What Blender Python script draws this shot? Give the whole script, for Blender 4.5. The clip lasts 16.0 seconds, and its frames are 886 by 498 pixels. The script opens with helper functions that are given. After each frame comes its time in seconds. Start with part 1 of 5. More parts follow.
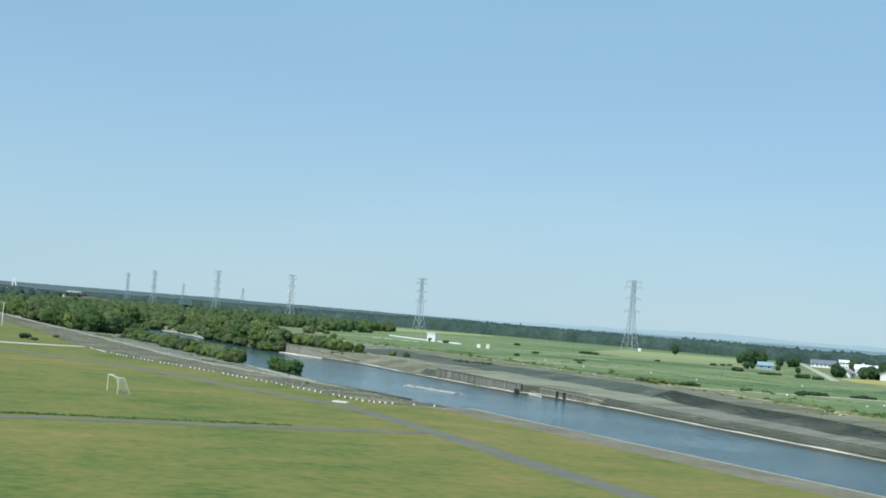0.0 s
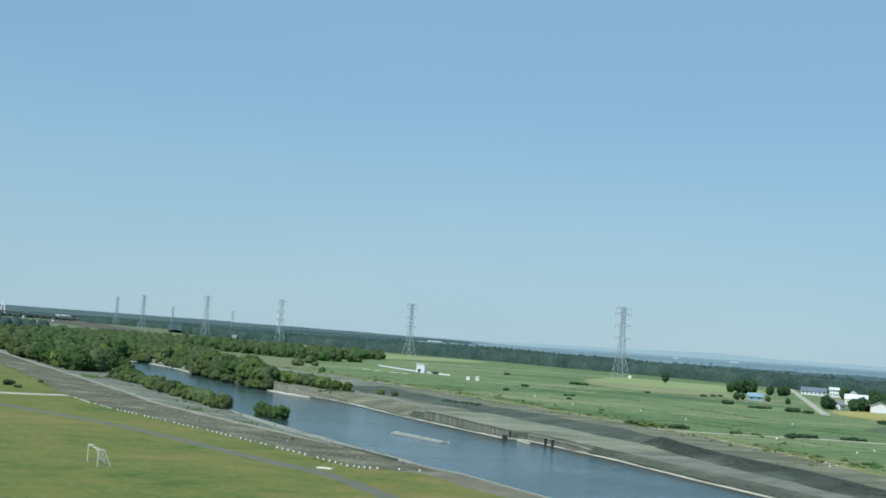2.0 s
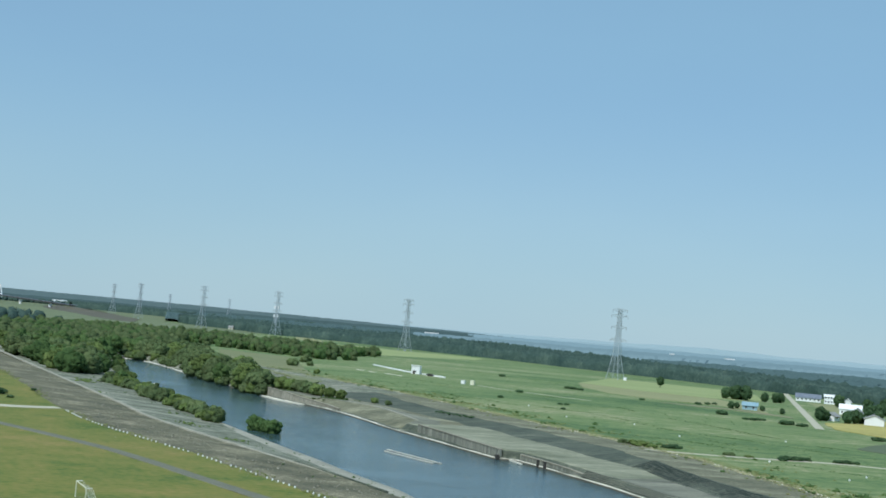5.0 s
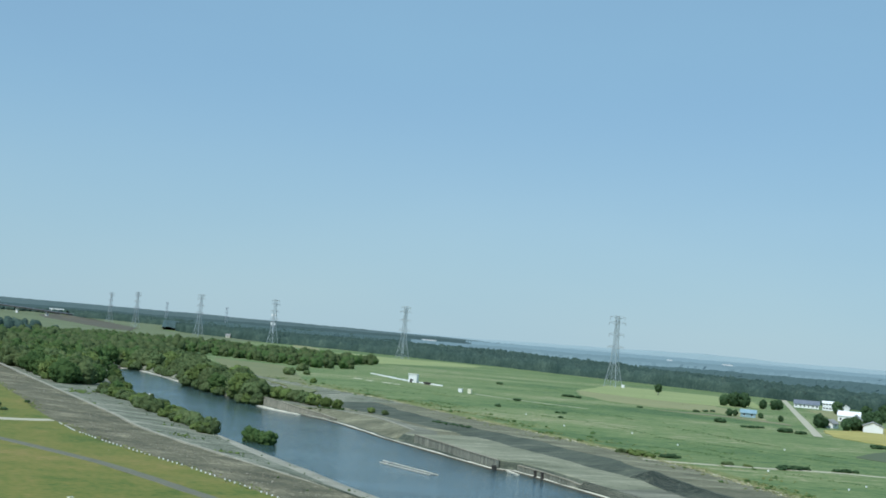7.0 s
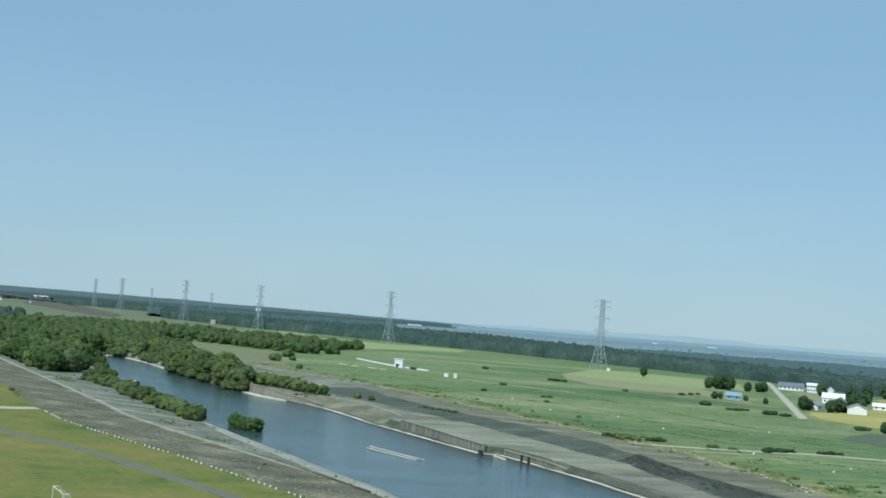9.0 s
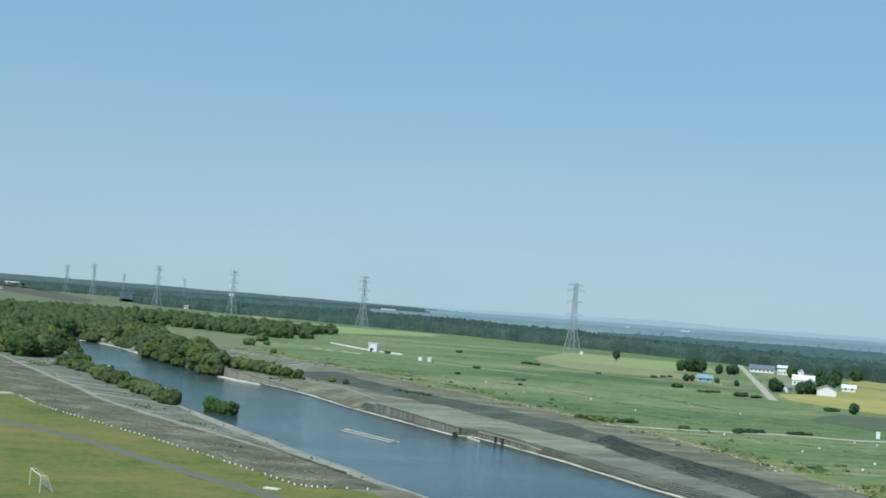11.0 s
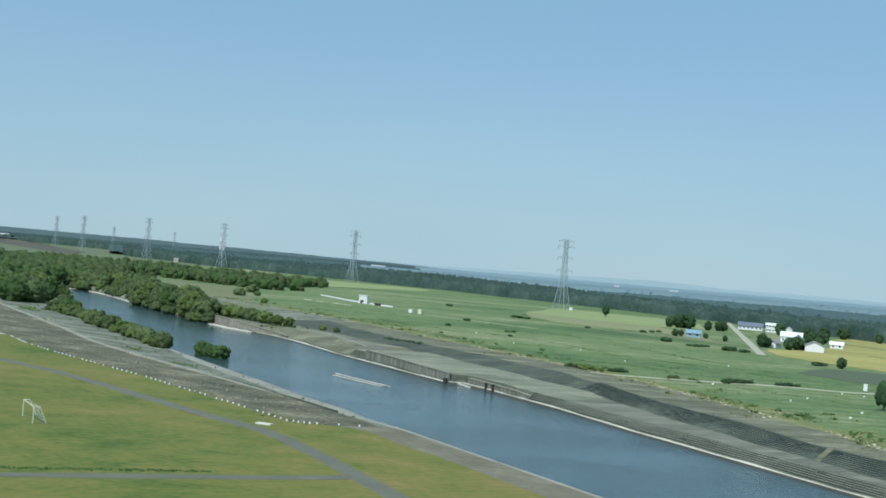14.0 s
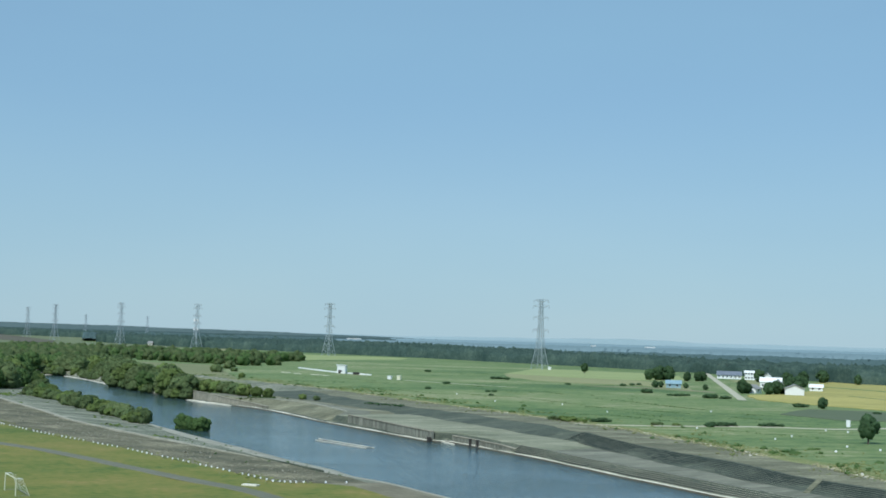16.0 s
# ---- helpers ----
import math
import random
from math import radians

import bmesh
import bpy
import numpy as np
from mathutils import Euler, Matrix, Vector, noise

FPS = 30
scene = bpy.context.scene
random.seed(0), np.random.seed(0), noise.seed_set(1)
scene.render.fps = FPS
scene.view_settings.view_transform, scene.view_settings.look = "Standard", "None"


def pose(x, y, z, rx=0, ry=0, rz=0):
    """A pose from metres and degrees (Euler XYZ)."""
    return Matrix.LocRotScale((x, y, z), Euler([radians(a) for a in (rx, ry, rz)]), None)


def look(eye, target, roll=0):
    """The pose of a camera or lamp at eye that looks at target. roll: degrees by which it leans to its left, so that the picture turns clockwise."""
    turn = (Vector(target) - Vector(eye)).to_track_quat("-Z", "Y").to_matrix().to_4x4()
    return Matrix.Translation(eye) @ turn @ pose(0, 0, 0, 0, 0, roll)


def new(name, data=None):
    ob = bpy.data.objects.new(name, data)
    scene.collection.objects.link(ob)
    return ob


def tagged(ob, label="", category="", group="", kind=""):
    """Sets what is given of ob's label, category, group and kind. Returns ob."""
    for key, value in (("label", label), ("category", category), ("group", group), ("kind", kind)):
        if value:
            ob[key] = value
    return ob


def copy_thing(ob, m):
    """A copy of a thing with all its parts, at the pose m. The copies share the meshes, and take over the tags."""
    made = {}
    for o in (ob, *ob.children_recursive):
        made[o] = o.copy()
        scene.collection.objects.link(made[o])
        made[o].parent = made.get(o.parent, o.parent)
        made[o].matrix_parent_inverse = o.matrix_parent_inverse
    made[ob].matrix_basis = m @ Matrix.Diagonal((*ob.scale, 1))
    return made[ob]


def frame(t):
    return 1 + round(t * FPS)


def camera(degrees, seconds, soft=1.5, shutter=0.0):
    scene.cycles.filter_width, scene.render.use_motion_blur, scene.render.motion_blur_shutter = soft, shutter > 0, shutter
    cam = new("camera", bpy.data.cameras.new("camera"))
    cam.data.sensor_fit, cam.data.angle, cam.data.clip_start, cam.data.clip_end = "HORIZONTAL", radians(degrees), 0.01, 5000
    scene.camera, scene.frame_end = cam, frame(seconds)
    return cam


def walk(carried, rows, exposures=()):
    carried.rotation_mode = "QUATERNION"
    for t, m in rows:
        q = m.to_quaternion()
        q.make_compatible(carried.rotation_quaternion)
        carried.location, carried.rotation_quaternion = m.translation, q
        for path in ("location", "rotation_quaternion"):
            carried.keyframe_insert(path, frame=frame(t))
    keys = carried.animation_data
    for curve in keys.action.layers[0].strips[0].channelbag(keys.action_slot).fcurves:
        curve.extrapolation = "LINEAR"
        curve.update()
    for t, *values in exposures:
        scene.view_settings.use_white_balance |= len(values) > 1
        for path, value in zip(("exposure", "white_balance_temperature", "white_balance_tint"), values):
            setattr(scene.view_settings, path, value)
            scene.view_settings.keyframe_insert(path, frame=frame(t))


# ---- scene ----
cam = camera(39.0, 16.0, soft=1.75)
PATH = [
    (0, (-0.179, -2.301, 14.616), (-0.2620, -0.3060, 14.7260), 4.30),
    (0.1, (-0.104, -2.231, 14.769), (-0.1846, -0.2360, 14.8932), 4.85),
    (0.2, (-0.025, -2.163, 14.901), (-0.1003, -0.1672, 15.0123), 5.54),
    (0.3, (0.052, -2.094, 15.044), (-0.0204, -0.0973, 15.1420), 5.93),
    (0.4, (0.120, -2.019, 15.228), (0.0484, -0.0214, 15.2956), 6.10),
    (0.5, (0.173, -1.935, 15.486), (0.1010, 0.0630, 15.5400), 5.80),
    (0.6, (0.209, -1.836, 15.841), (0.1361, 0.1619, 15.8838), 5.84),
    (0.7, (0.232, -1.726, 16.271), (0.1576, 0.2726, 16.2994), 5.76),
    (0.8, (0.246, -1.611, 16.742), (0.1672, 0.3873, 16.7638), 5.26),
    (0.9, (0.252, -1.500, 17.219), (0.1719, 0.4983, 17.2483), 5.16),
    (1, (0.254, -1.400, 17.665), (0.1740, 0.5980, 17.7030), 4.70),
    (1.2, (0.232, -1.225, 18.475), (0.1583, 0.7717, 18.5626), 4.38),
    (1.3, (0.212, -1.147, 18.870), (0.1404, 0.8502, 18.9528), 3.78),
    (1.5, (0.183, -1.019, 19.680), (0.1160, 0.9780, 19.7740), 3.60),
    (1.7, (0.194, -0.943, 20.554), (0.1312, 1.0527, 20.6723), 3.75),
    (2, (0.201, -0.877, 21.856), (0.1310, 1.1170, 21.9970), 4.00),
    (2.2, (0.121, -0.832, 22.645), (0.0495, 1.1612, 22.7934), 4.26),
    (2.5, (0.004, -0.781, 23.722), (-0.0680, 1.2100, 23.8960), 4.20),
    (2.7, (0.035, -0.760, 24.298), (-0.0305, 1.2320, 24.4599), 4.28),
    (3, (0.148, -0.753, 25.160), (0.0750, 1.2370, 25.3510), 4.70),
    (3.2, (0.244, -0.787, 25.993), (0.1635, 1.2043, 26.1598), 4.75),
    (3.5, (0.331, -0.821, 27.225), (0.2700, 1.1700, 27.4100), 5.70),
    (3.7, (0.205, -0.749, 27.706), (0.1605, 1.2452, 27.8521), 5.57),
    (4, (-0.019, -0.602, 28.213), (-0.0620, 1.3940, 28.3360), 5.00),
    (4.2, (0.005, -0.553, 28.552), (-0.0497, 1.4429, 28.6617), 4.52),
    (4.5, (0.130, -0.490, 29.027), (0.0620, 1.5070, 29.1150), 4.30),
    (4.7, (0.179, -0.427, 29.359), (0.1121, 1.5695, 29.4646), 4.86),
    (5, (0.272, -0.299, 29.826), (0.2060, 1.6960, 29.9490), 5.00),
    (5.2, (0.454, -0.116, 29.981), (0.3850, 1.8780, 30.1170), 4.70),
    (7.3, (0.587, 1.989, 30.846), (0.5276, 3.9833, 30.9787), 4.80),
    (7.5, (0.598, 2.172, 30.924), (0.5420, 4.1670, 31.0510), 4.80),
    (7.7, (0.610, 2.305, 30.997), (0.5515, 4.3003, 31.1132), 4.65),
    (8, (0.620, 2.406, 31.065), (0.5610, 4.4020, 31.1680), 4.60),
    (8.2, (0.624, 2.456, 31.056), (0.5695, 4.4526, 31.1625), 4.66),
    (8.5, (0.608, 2.478, 31.009), (0.5630, 4.4750, 31.1200), 4.60),
    (8.7, (0.517, 2.365, 30.997), (0.4760, 4.3610, 31.1100), 4.50),
    (10.8, (0.350, 0.143, 30.683), (0.3450, 2.1410, 30.7600), 4.10),
    (11, (0.355, 0.009, 30.598), (0.3620, 2.0070, 30.6880), 4.20),
    (11.2, (0.323, -0.016, 30.417), (0.3385, 1.9821, 30.5135), 4.47),
    (11.5, (0.291, -0.027, 30.110), (0.3030, 1.9700, 30.2070), 4.70),
    (11.7, (0.349, -0.079, 29.884), (0.3510, 1.9185, 29.9884), 4.34),
    (12, (0.429, -0.108, 29.560), (0.4380, 1.8910, 29.6310), 4.30),
    (12.2, (0.354, 0.034, 29.427), (0.3680, 2.0332, 29.4802), 4.42),
    (12.5, (0.203, 0.281, 29.238), (0.2230, 2.2800, 29.2840), 5.00),
    (12.7, (0.186, 0.314, 29.035), (0.2042, 2.3129, 29.0873), 5.17),
    (13, (0.203, 0.248, 28.669), (0.2130, 2.2470, 28.7450), 5.20),
    (13.2, (0.219, 0.098, 28.383), (0.2326, 2.0964, 28.4610), 5.44),
    (13.5, (0.215, -0.108, 27.948), (0.2360, 1.8910, 28.0170), 5.00),
    (13.7, (0.124, -0.031, 27.742), (0.1487, 1.9684, 27.7992), 5.27),
    (14, (-0.029, 0.180, 27.397), (-0.0010, 2.1800, 27.4220), 4.90),
    (14.2, (-0.046, 0.237, 26.958), (-0.0053, 2.2361, 26.9722), 4.56),
    (14.5, (-0.035, 0.290, 26.291), (0.0160, 2.2890, 26.2760), 4.10),
    (14.6, (-0.033, 0.312, 26.180), (0.0262, 2.3105, 26.1439), 4.06),
    (14.7, (-0.024, 0.333, 26.118), (0.0506, 2.3311, 26.0881), 4.21),
    (14.8, (-0.021, 0.354, 26.078), (0.0730, 2.3521, 26.0739), 3.04),
    (14.9, (-0.037, 0.378, 26.033), (0.0809, 2.3742, 26.0395), 2.98),
    (15, (-0.085, 0.404, 25.956), (0.0490, 2.4000, 25.9740), 3.50),
    (15.2, (-0.339, 0.507, 25.734), (-0.1722, 2.5005, 25.7454), 5.04),
    (15.3, (-0.501, 0.562, 25.603), (-0.3314, 2.5549, 25.6370), 4.46),
    (15.4, (-0.640, 0.591, 25.452), (-0.4712, 2.5826, 25.5253), 4.13),
    (15.5, (-0.720, 0.572, 25.276), (-0.5700, 2.5620, 25.4030), 3.00),
    (15.6, (-0.728, 0.492, 25.068), (-0.6054, 2.4825, 25.2175), 2.01),
    (15.7, (-0.687, 0.365, 24.830), (-0.5930, 2.3554, 25.0013), 1.42),
    (15.8, (-0.618, 0.211, 24.575), (-0.5458, 2.2031, 24.7416), 1.05),
    (16, (-0.480, -0.096, 24.065), (-0.4150, 1.8980, 24.2040), 1.70),
]
walk(cam, [(t, look(eye, target, roll)) for t, eye, target, roll in PATH], [(0.0, 0.20, 6250, 11), (0.2, 0.07, 6150, 9.5), (0.5, 0.03, 6120, 8.5), (0.9, 0.0, 6100, 8.5), (16.0, 0.0, 6100, 8.5)])

# ---- world, sun ----
SUN_ELEVATION, SUN_AZIMUTH = 50.0, 212.0  # degrees; azimuth clockwise from +y
world = bpy.data.worlds.new("sky")
scene.world = world
world.use_nodes = True
wn, wl = world.node_tree.nodes, world.node_tree.links
sky = wn.new("ShaderNodeTexSky")
sky.sky_type = "NISHITA"
sky.sun_disc = False
sky.sun_elevation, sky.sun_rotation = radians(SUN_ELEVATION), radians(SUN_AZIMUTH)
sky.altitude, sky.air_density, sky.dust_density, sky.ozone_density = 0, 1.0, 0.15, 3.0
hazy = wn.new("ShaderNodeMix")  # an even summer haze over the clear sky
hazy.data_type = "RGBA"
hazy.inputs["Factor"].default_value = 0.75
hazy.inputs[7].default_value = (2.88, 4.95, 6.48, 1)
coords, veil, amount = wn.new("ShaderNodeTexCoord"), wn.new("ShaderNodeTexNoise"), wn.new("ShaderNodeMapRange")
stretch_ = wn.new("ShaderNodeMapping")  # thin uneven veils of haze
stretch_.inputs["Scale"].default_value = (1.0, 1.0, 3.0)
veil.inputs["Scale"].default_value, veil.inputs["Detail"].default_value = 2.4, 4.0
amount.inputs["From Min"].default_value, amount.inputs["From Max"].default_value = 0.3, 0.7
amount.inputs["To Min"].default_value, amount.inputs["To Max"].default_value = 0.56, 0.76
wl.new(coords.outputs["Generated"], stretch_.inputs["Vector"])
wl.new(stretch_.outputs[0], veil.inputs["Vector"])
wl.new(veil.outputs["Fac"], amount.inputs["Value"])
wl.new(amount.outputs[0], hazy.inputs["Factor"])
split, low, ground_haze = wn.new("ShaderNodeSeparateXYZ"), wn.new("ShaderNodeMapRange"), wn.new("ShaderNodeMix")
low.interpolation_type = "SMOOTHSTEP"  # grey summer haze that thickens towards the horizon
low.inputs["From Min"].default_value, low.inputs["From Max"].default_value = 0.0, 0.20
low.inputs["To Min"].default_value, low.inputs["To Max"].default_value = 0.62, 0.0
ground_haze.data_type = "RGBA"
ground_haze.inputs[7].default_value = (3.98, 5.62, 6.28, 1)
wl.new(coords.outputs["Generated"], split.inputs[0])
wl.new(split.outputs["Z"], low.inputs["Value"])
wl.new(low.outputs[0], ground_haze.inputs["Factor"])
wl.new(hazy.outputs[2], ground_haze.inputs[6])
wl.new(sky.outputs[0], hazy.inputs[6])
wl.new(ground_haze.outputs[2], wn["Background"].inputs[0])
wn["Background"].inputs[1].default_value = 0.1
sun = new("sun", bpy.data.lights.new("sun", "SUN"))
sun.data.energy, sun.data.angle, sun.data.color = 3.5, radians(0.6), (1.0, 0.985, 0.945)
e, a = radians(SUN_ELEVATION), radians(SUN_AZIMUTH)
sun.matrix_world = look((0, 0, 300), Vector((0, 0, 300)) - Vector((math.sin(a) * math.cos(e), math.cos(a) * math.cos(e), math.sin(e))))
scene.view_settings.exposure = 0.0


# ---- materials ----
def material(name, stops, scale, rough=0.9, fine=None, bump=0.0, stretch=(1, 1, 1), turn=0.0, metal=0.0, spec=0.3, vary=0.0, detail=5.0, contrast=1.7, stripes=None, thin=0.0):
    """A node material: a colour ramp over two scales of noise in world space, fine grain, bump and a little change from object to object."""
    m = bpy.data.materials.new(name)
    m.use_nodes = True
    n, l = m.node_tree.nodes, m.node_tree.links
    b = n["Principled BSDF"]
    b.inputs["Roughness"].default_value, b.inputs["Metallic"].default_value = rough, metal
    b.inputs["Specular IOR Level"].default_value = spec
    geo = n.new("ShaderNodeNewGeometry")
    place = n.new("ShaderNodeMapping")
    place.inputs["Rotation"].default_value = (0, 0, turn)
    place.inputs["Scale"].default_value = stretch
    l.new(geo.outputs["Position"], place.inputs["Vector"])
    big = n.new("ShaderNodeTexNoise")
    big.inputs["Scale"].default_value, big.inputs["Detail"].default_value, big.inputs["Roughness"].default_value = scale, detail, 0.62
    l.new(place.outputs[0], big.inputs["Vector"])
    small = n.new("ShaderNodeTexNoise")
    small.inputs["Scale"].default_value, small.inputs["Detail"].default_value = fine or scale * 14, 4.0
    l.new(place.outputs[0], small.inputs["Vector"])
    mixed = n.new("ShaderNodeMix")
    mixed.inputs["Factor"].default_value = 0.38
    l.new(big.outputs["Fac"], mixed.inputs[2])
    l.new(small.outputs["Fac"], mixed.inputs[3])
    grain = n.new("ShaderNodeTexNoise")
    grain.inputs["Scale"].default_value, grain.inputs["Detail"].default_value = (fine or scale * 14) * 5.5, 3.0
    l.new(place.outputs[0], grain.inputs["Vector"])
    rough_mix = n.new("ShaderNodeMix")
    rough_mix.inputs["Factor"].default_value = 0.3
    l.new(mixed.outputs[0], rough_mix.inputs[2])
    l.new(grain.outputs["Fac"], rough_mix.inputs[3])
    mixed = rough_mix
    if stripes:
        period, way, amount = stripes
        lane, band, some = n.new("ShaderNodeMapping"), n.new("ShaderNodeTexWave"), n.new("ShaderNodeMath")
        lane.inputs["Rotation"].default_value = (0, 0, -way)
        l.new(geo.outputs["Position"], lane.inputs["Vector"])
        band.bands_direction = "Y"
        band.inputs["Scale"].default_value, band.inputs["Distortion"].default_value = 0.314 / period, 7.0
        band.inputs["Detail"].default_value, band.inputs["Detail Scale"].default_value = 4.0, 0.8
        l.new(lane.outputs[0], band.inputs["Vector"])
        some.operation, some.inputs[1].default_value = "MULTIPLY", amount
        patchy = n.new("ShaderNodeMapRange")
        patchy.inputs["From Min"].default_value, patchy.inputs["From Max"].default_value = 0.42, 0.66
        l.new(big.outputs["Fac"], patchy.inputs["Value"])
        l.new(patchy.outputs[0], some.inputs[0])
        laned = n.new("ShaderNodeMix")
        l.new(some.outputs[0], laned.inputs["Factor"])
        l.new(mixed.outputs[0], laned.inputs[2])
        l.new(band.outputs["Fac"], laned.inputs[3])
        mixed = laned
    push = n.new("ShaderNodeMapRange")
    push.clamp = False
    push.inputs["From Min"].default_value, push.inputs["From Max"].default_value = 0.5 - 0.5 / contrast, 0.5 + 0.5 / contrast
    l.new(mixed.outputs[0], push.inputs["Value"])
    ramp = n.new("ShaderNodeValToRGB")
    while len(ramp.color_ramp.elements) < len(stops):
        ramp.color_ramp.elements.new(0.5)
    for el, (at, col) in zip(ramp.color_ramp.elements, stops):
        el.position, el.color = at, (*col, 1)
    l.new(push.outputs[0], ramp.inputs["Fac"])
    out = ramp.outputs["Color"]
    if vary:
        info, hsv = n.new("ShaderNodeObjectInfo"), n.new("ShaderNodeHueSaturation")
        reach = n.new("ShaderNodeMapRange")
        reach.inputs["To Min"].default_value, reach.inputs["To Max"].default_value = 1 - vary, 1 + vary
        l.new(info.outputs["Random"], reach.inputs["Value"])
        l.new(reach.outputs[0], hsv.inputs["Value"])
        l.new(out, hsv.inputs["Color"])
        out = hsv.outputs["Color"]
    l.new(out, b.inputs["Base Color"])
    if bump:
        bm_ = n.new("ShaderNodeBump")
        bm_.inputs["Strength"].default_value, bm_.inputs["Distance"].default_value = 0.6, bump
        l.new(mixed.outputs[0], bm_.inputs["Height"])
        l.new(bm_.outputs[0], b.inputs["Normal"])
    if thin:
        through_leaf, both = n.new("ShaderNodeBsdfTranslucent"), n.new("ShaderNodeMixShader")
        both.inputs["Fac"].default_value = thin
        l.new(out, through_leaf.inputs["Color"])
        l.new(b.outputs[0], both.inputs[1])
        l.new(through_leaf.outputs[0], both.inputs[2])
        l.new(both.outputs[0], n["Material Output"].inputs["Surface"])
    return m


RIVER = math.atan2(0.881, -0.473)
M = {}
M["field"] = material("mown_grass", [(0.06, (0.068, 0.112, 0.019)), (0.30, (0.116, 0.150, 0.027)), (0.52, (0.164, 0.172, 0.036)), (0.74, (0.200, 0.182, 0.045)), (0.96, (0.256, 0.200, 0.068))], 0.022, fine=0.16, bump=0.05, stretch=(0.8, 1, 1), turn=-0.4, contrast=3.8, stripes=(2.2, 0.40, 0.04))
M["gravel"] = material("dark_gravel", [(0.05, (0.052, 0.054, 0.031)), (0.36, (0.110, 0.107, 0.064)), (0.64, (0.172, 0.160, 0.098)), (0.95, (0.390, 0.352, 0.230))], 0.1, fine=1.3, bump=0.1, stretch=(0.7, 1, 1), turn=-RIVER, contrast=3.8)
M["weedy"] = material("weedy_concrete", [(0.05, (0.056, 0.074, 0.042)), (0.30, (0.116, 0.132, 0.086)), (0.58, (0.196, 0.206, 0.148)), (0.9, (0.42, 0.41, 0.32))], 0.22, fine=1.1, bump=0.08, stretch=(0.25, 1, 1), turn=-RIVER, contrast=4.0)
M["bed"] = material("river_bed", [(0.3, (0.05, 0.05, 0.035)), (0.7, (0.10, 0.09, 0.06))], 0.1)
M["kerb"] = material("pale_concrete", [(0.3, (0.54, 0.52, 0.42)), (0.7, (0.74, 0.71, 0.59))], 0.3, fine=4, bump=0.02)
M["bank_top"] = material("brown_gravel", [(0.05, (0.071, 0.074, 0.044)), (0.36, (0.136, 0.138, 0.086)), (0.62, (0.199, 0.196, 0.125)), (0.95, (0.384, 0.370, 0.238))], 0.1, fine=0.9, bump=0.14, stretch=(0.3, 1, 1), turn=-RIVER, contrast=3.5)
M["shingle"] = material("pinkish_shingle", [(0.1, (0.108, 0.098, 0.064)), (0.45, (0.179, 0.164, 0.109)), (0.7, (0.232, 0.214, 0.144)), (0.94, (0.355, 0.335, 0.232))], 0.14, fine=1.1, bump=0.06, stretch=(0.65, 1, 1), turn=-RIVER, contrast=2.6)
M["berm"] = material("berm_concrete", [(0.06, (0.089, 0.104, 0.060)), (0.36, (0.179, 0.192, 0.124)), (0.66, (0.266, 0.272, 0.187)), (0.95, (0.414, 0.410, 0.291))], 0.16, fine=0.9, bump=0.06, stretch=(0.2, 1, 1), turn=-RIVER, contrast=3.2)
M["shelf"] = material("shelf_gravel", [(0.06, (0.079, 0.086, 0.060)), (0.36, (0.142, 0.149, 0.109)), (0.66, (0.203, 0.206, 0.153)), (0.95, (0.335, 0.330, 0.241))], 0.16, fine=0.9, bump=0.06, stretch=(0.2, 1, 1), turn=-RIVER, contrast=3.2)
M["slope"] = material("dark_revetment", [(0.08, (0.035, 0.047, 0.035)), (0.40, (0.069, 0.084, 0.061)), (0.66, (0.110, 0.124, 0.089)), (0.94, (0.207, 0.215, 0.150))], 0.11, fine=0.9, bump=0.14, stretch=(0.28, 1, 1), turn=-RIVER, contrast=3.2)
M["weeds"] = material("dry_weeds", [(0.10, (0.075, 0.120, 0.034)), (0.42, (0.150, 0.188, 0.058)), (0.68, (0.255, 0.255, 0.105)), (0.94, (0.46, 0.41, 0.24))], 0.14, fine=0.9, bump=0.2, contrast=2.3)
M["golf"] = material("golf_grass", [(0.04, (0.056, 0.108, 0.039)), (0.28, (0.102, 0.168, 0.056)), (0.52, (0.147, 0.206, 0.074)), (0.74, (0.204, 0.244, 0.101)), (0.96, (0.335, 0.322, 0.186))], 0.015, fine=0.25, stretch=(0.4, 0.9, 1), turn=0.1, contrast=4.4, stripes=(9.0, 0.12, 0.10))
M["golf_rough"] = material("rough_grass", [(0.1, (0.052, 0.098, 0.034)), (0.9, (0.104, 0.160, 0.054))], 0.1, fine=0.8, rough=0.95, spec=0.05)
M["path"] = material("asphalt_path", [(0.1, (0.108, 0.116, 0.080)), (0.9, (0.196, 0.196, 0.142))], 0.2, fine=2.0, bump=0.01, contrast=2.0)
M["road"] = material("pale_road", [(0.2, (0.390, 0.375, 0.275)), (0.8, (0.500, 0.480, 0.370))], 0.1, fine=1.5, spec=0.1)
M["pale"] = material("pale_crop", [(0.1, (0.215, 0.275, 0.098)), (0.9, (0.335, 0.365, 0.165))], 0.03, fine=0.3, stretch=(0.2, 1, 1), contrast=2.0)
M["rice"] = material("ripe_field", [(0.30, (0.270, 0.262, 0.085)), (0.5, (0.365, 0.325, 0.098)), (0.72, (0.470, 0.410, 0.140))], 0.02, fine=0.2, stretch=(0.3, 1, 1), contrast=2.2)
M["soil"] = material("dark_plot", [(0.1, (0.082, 0.108, 0.060)), (0.9, (0.122, 0.150, 0.080))], 0.05, fine=0.5, stretch=(0.3, 1, 1), contrast=2.2)
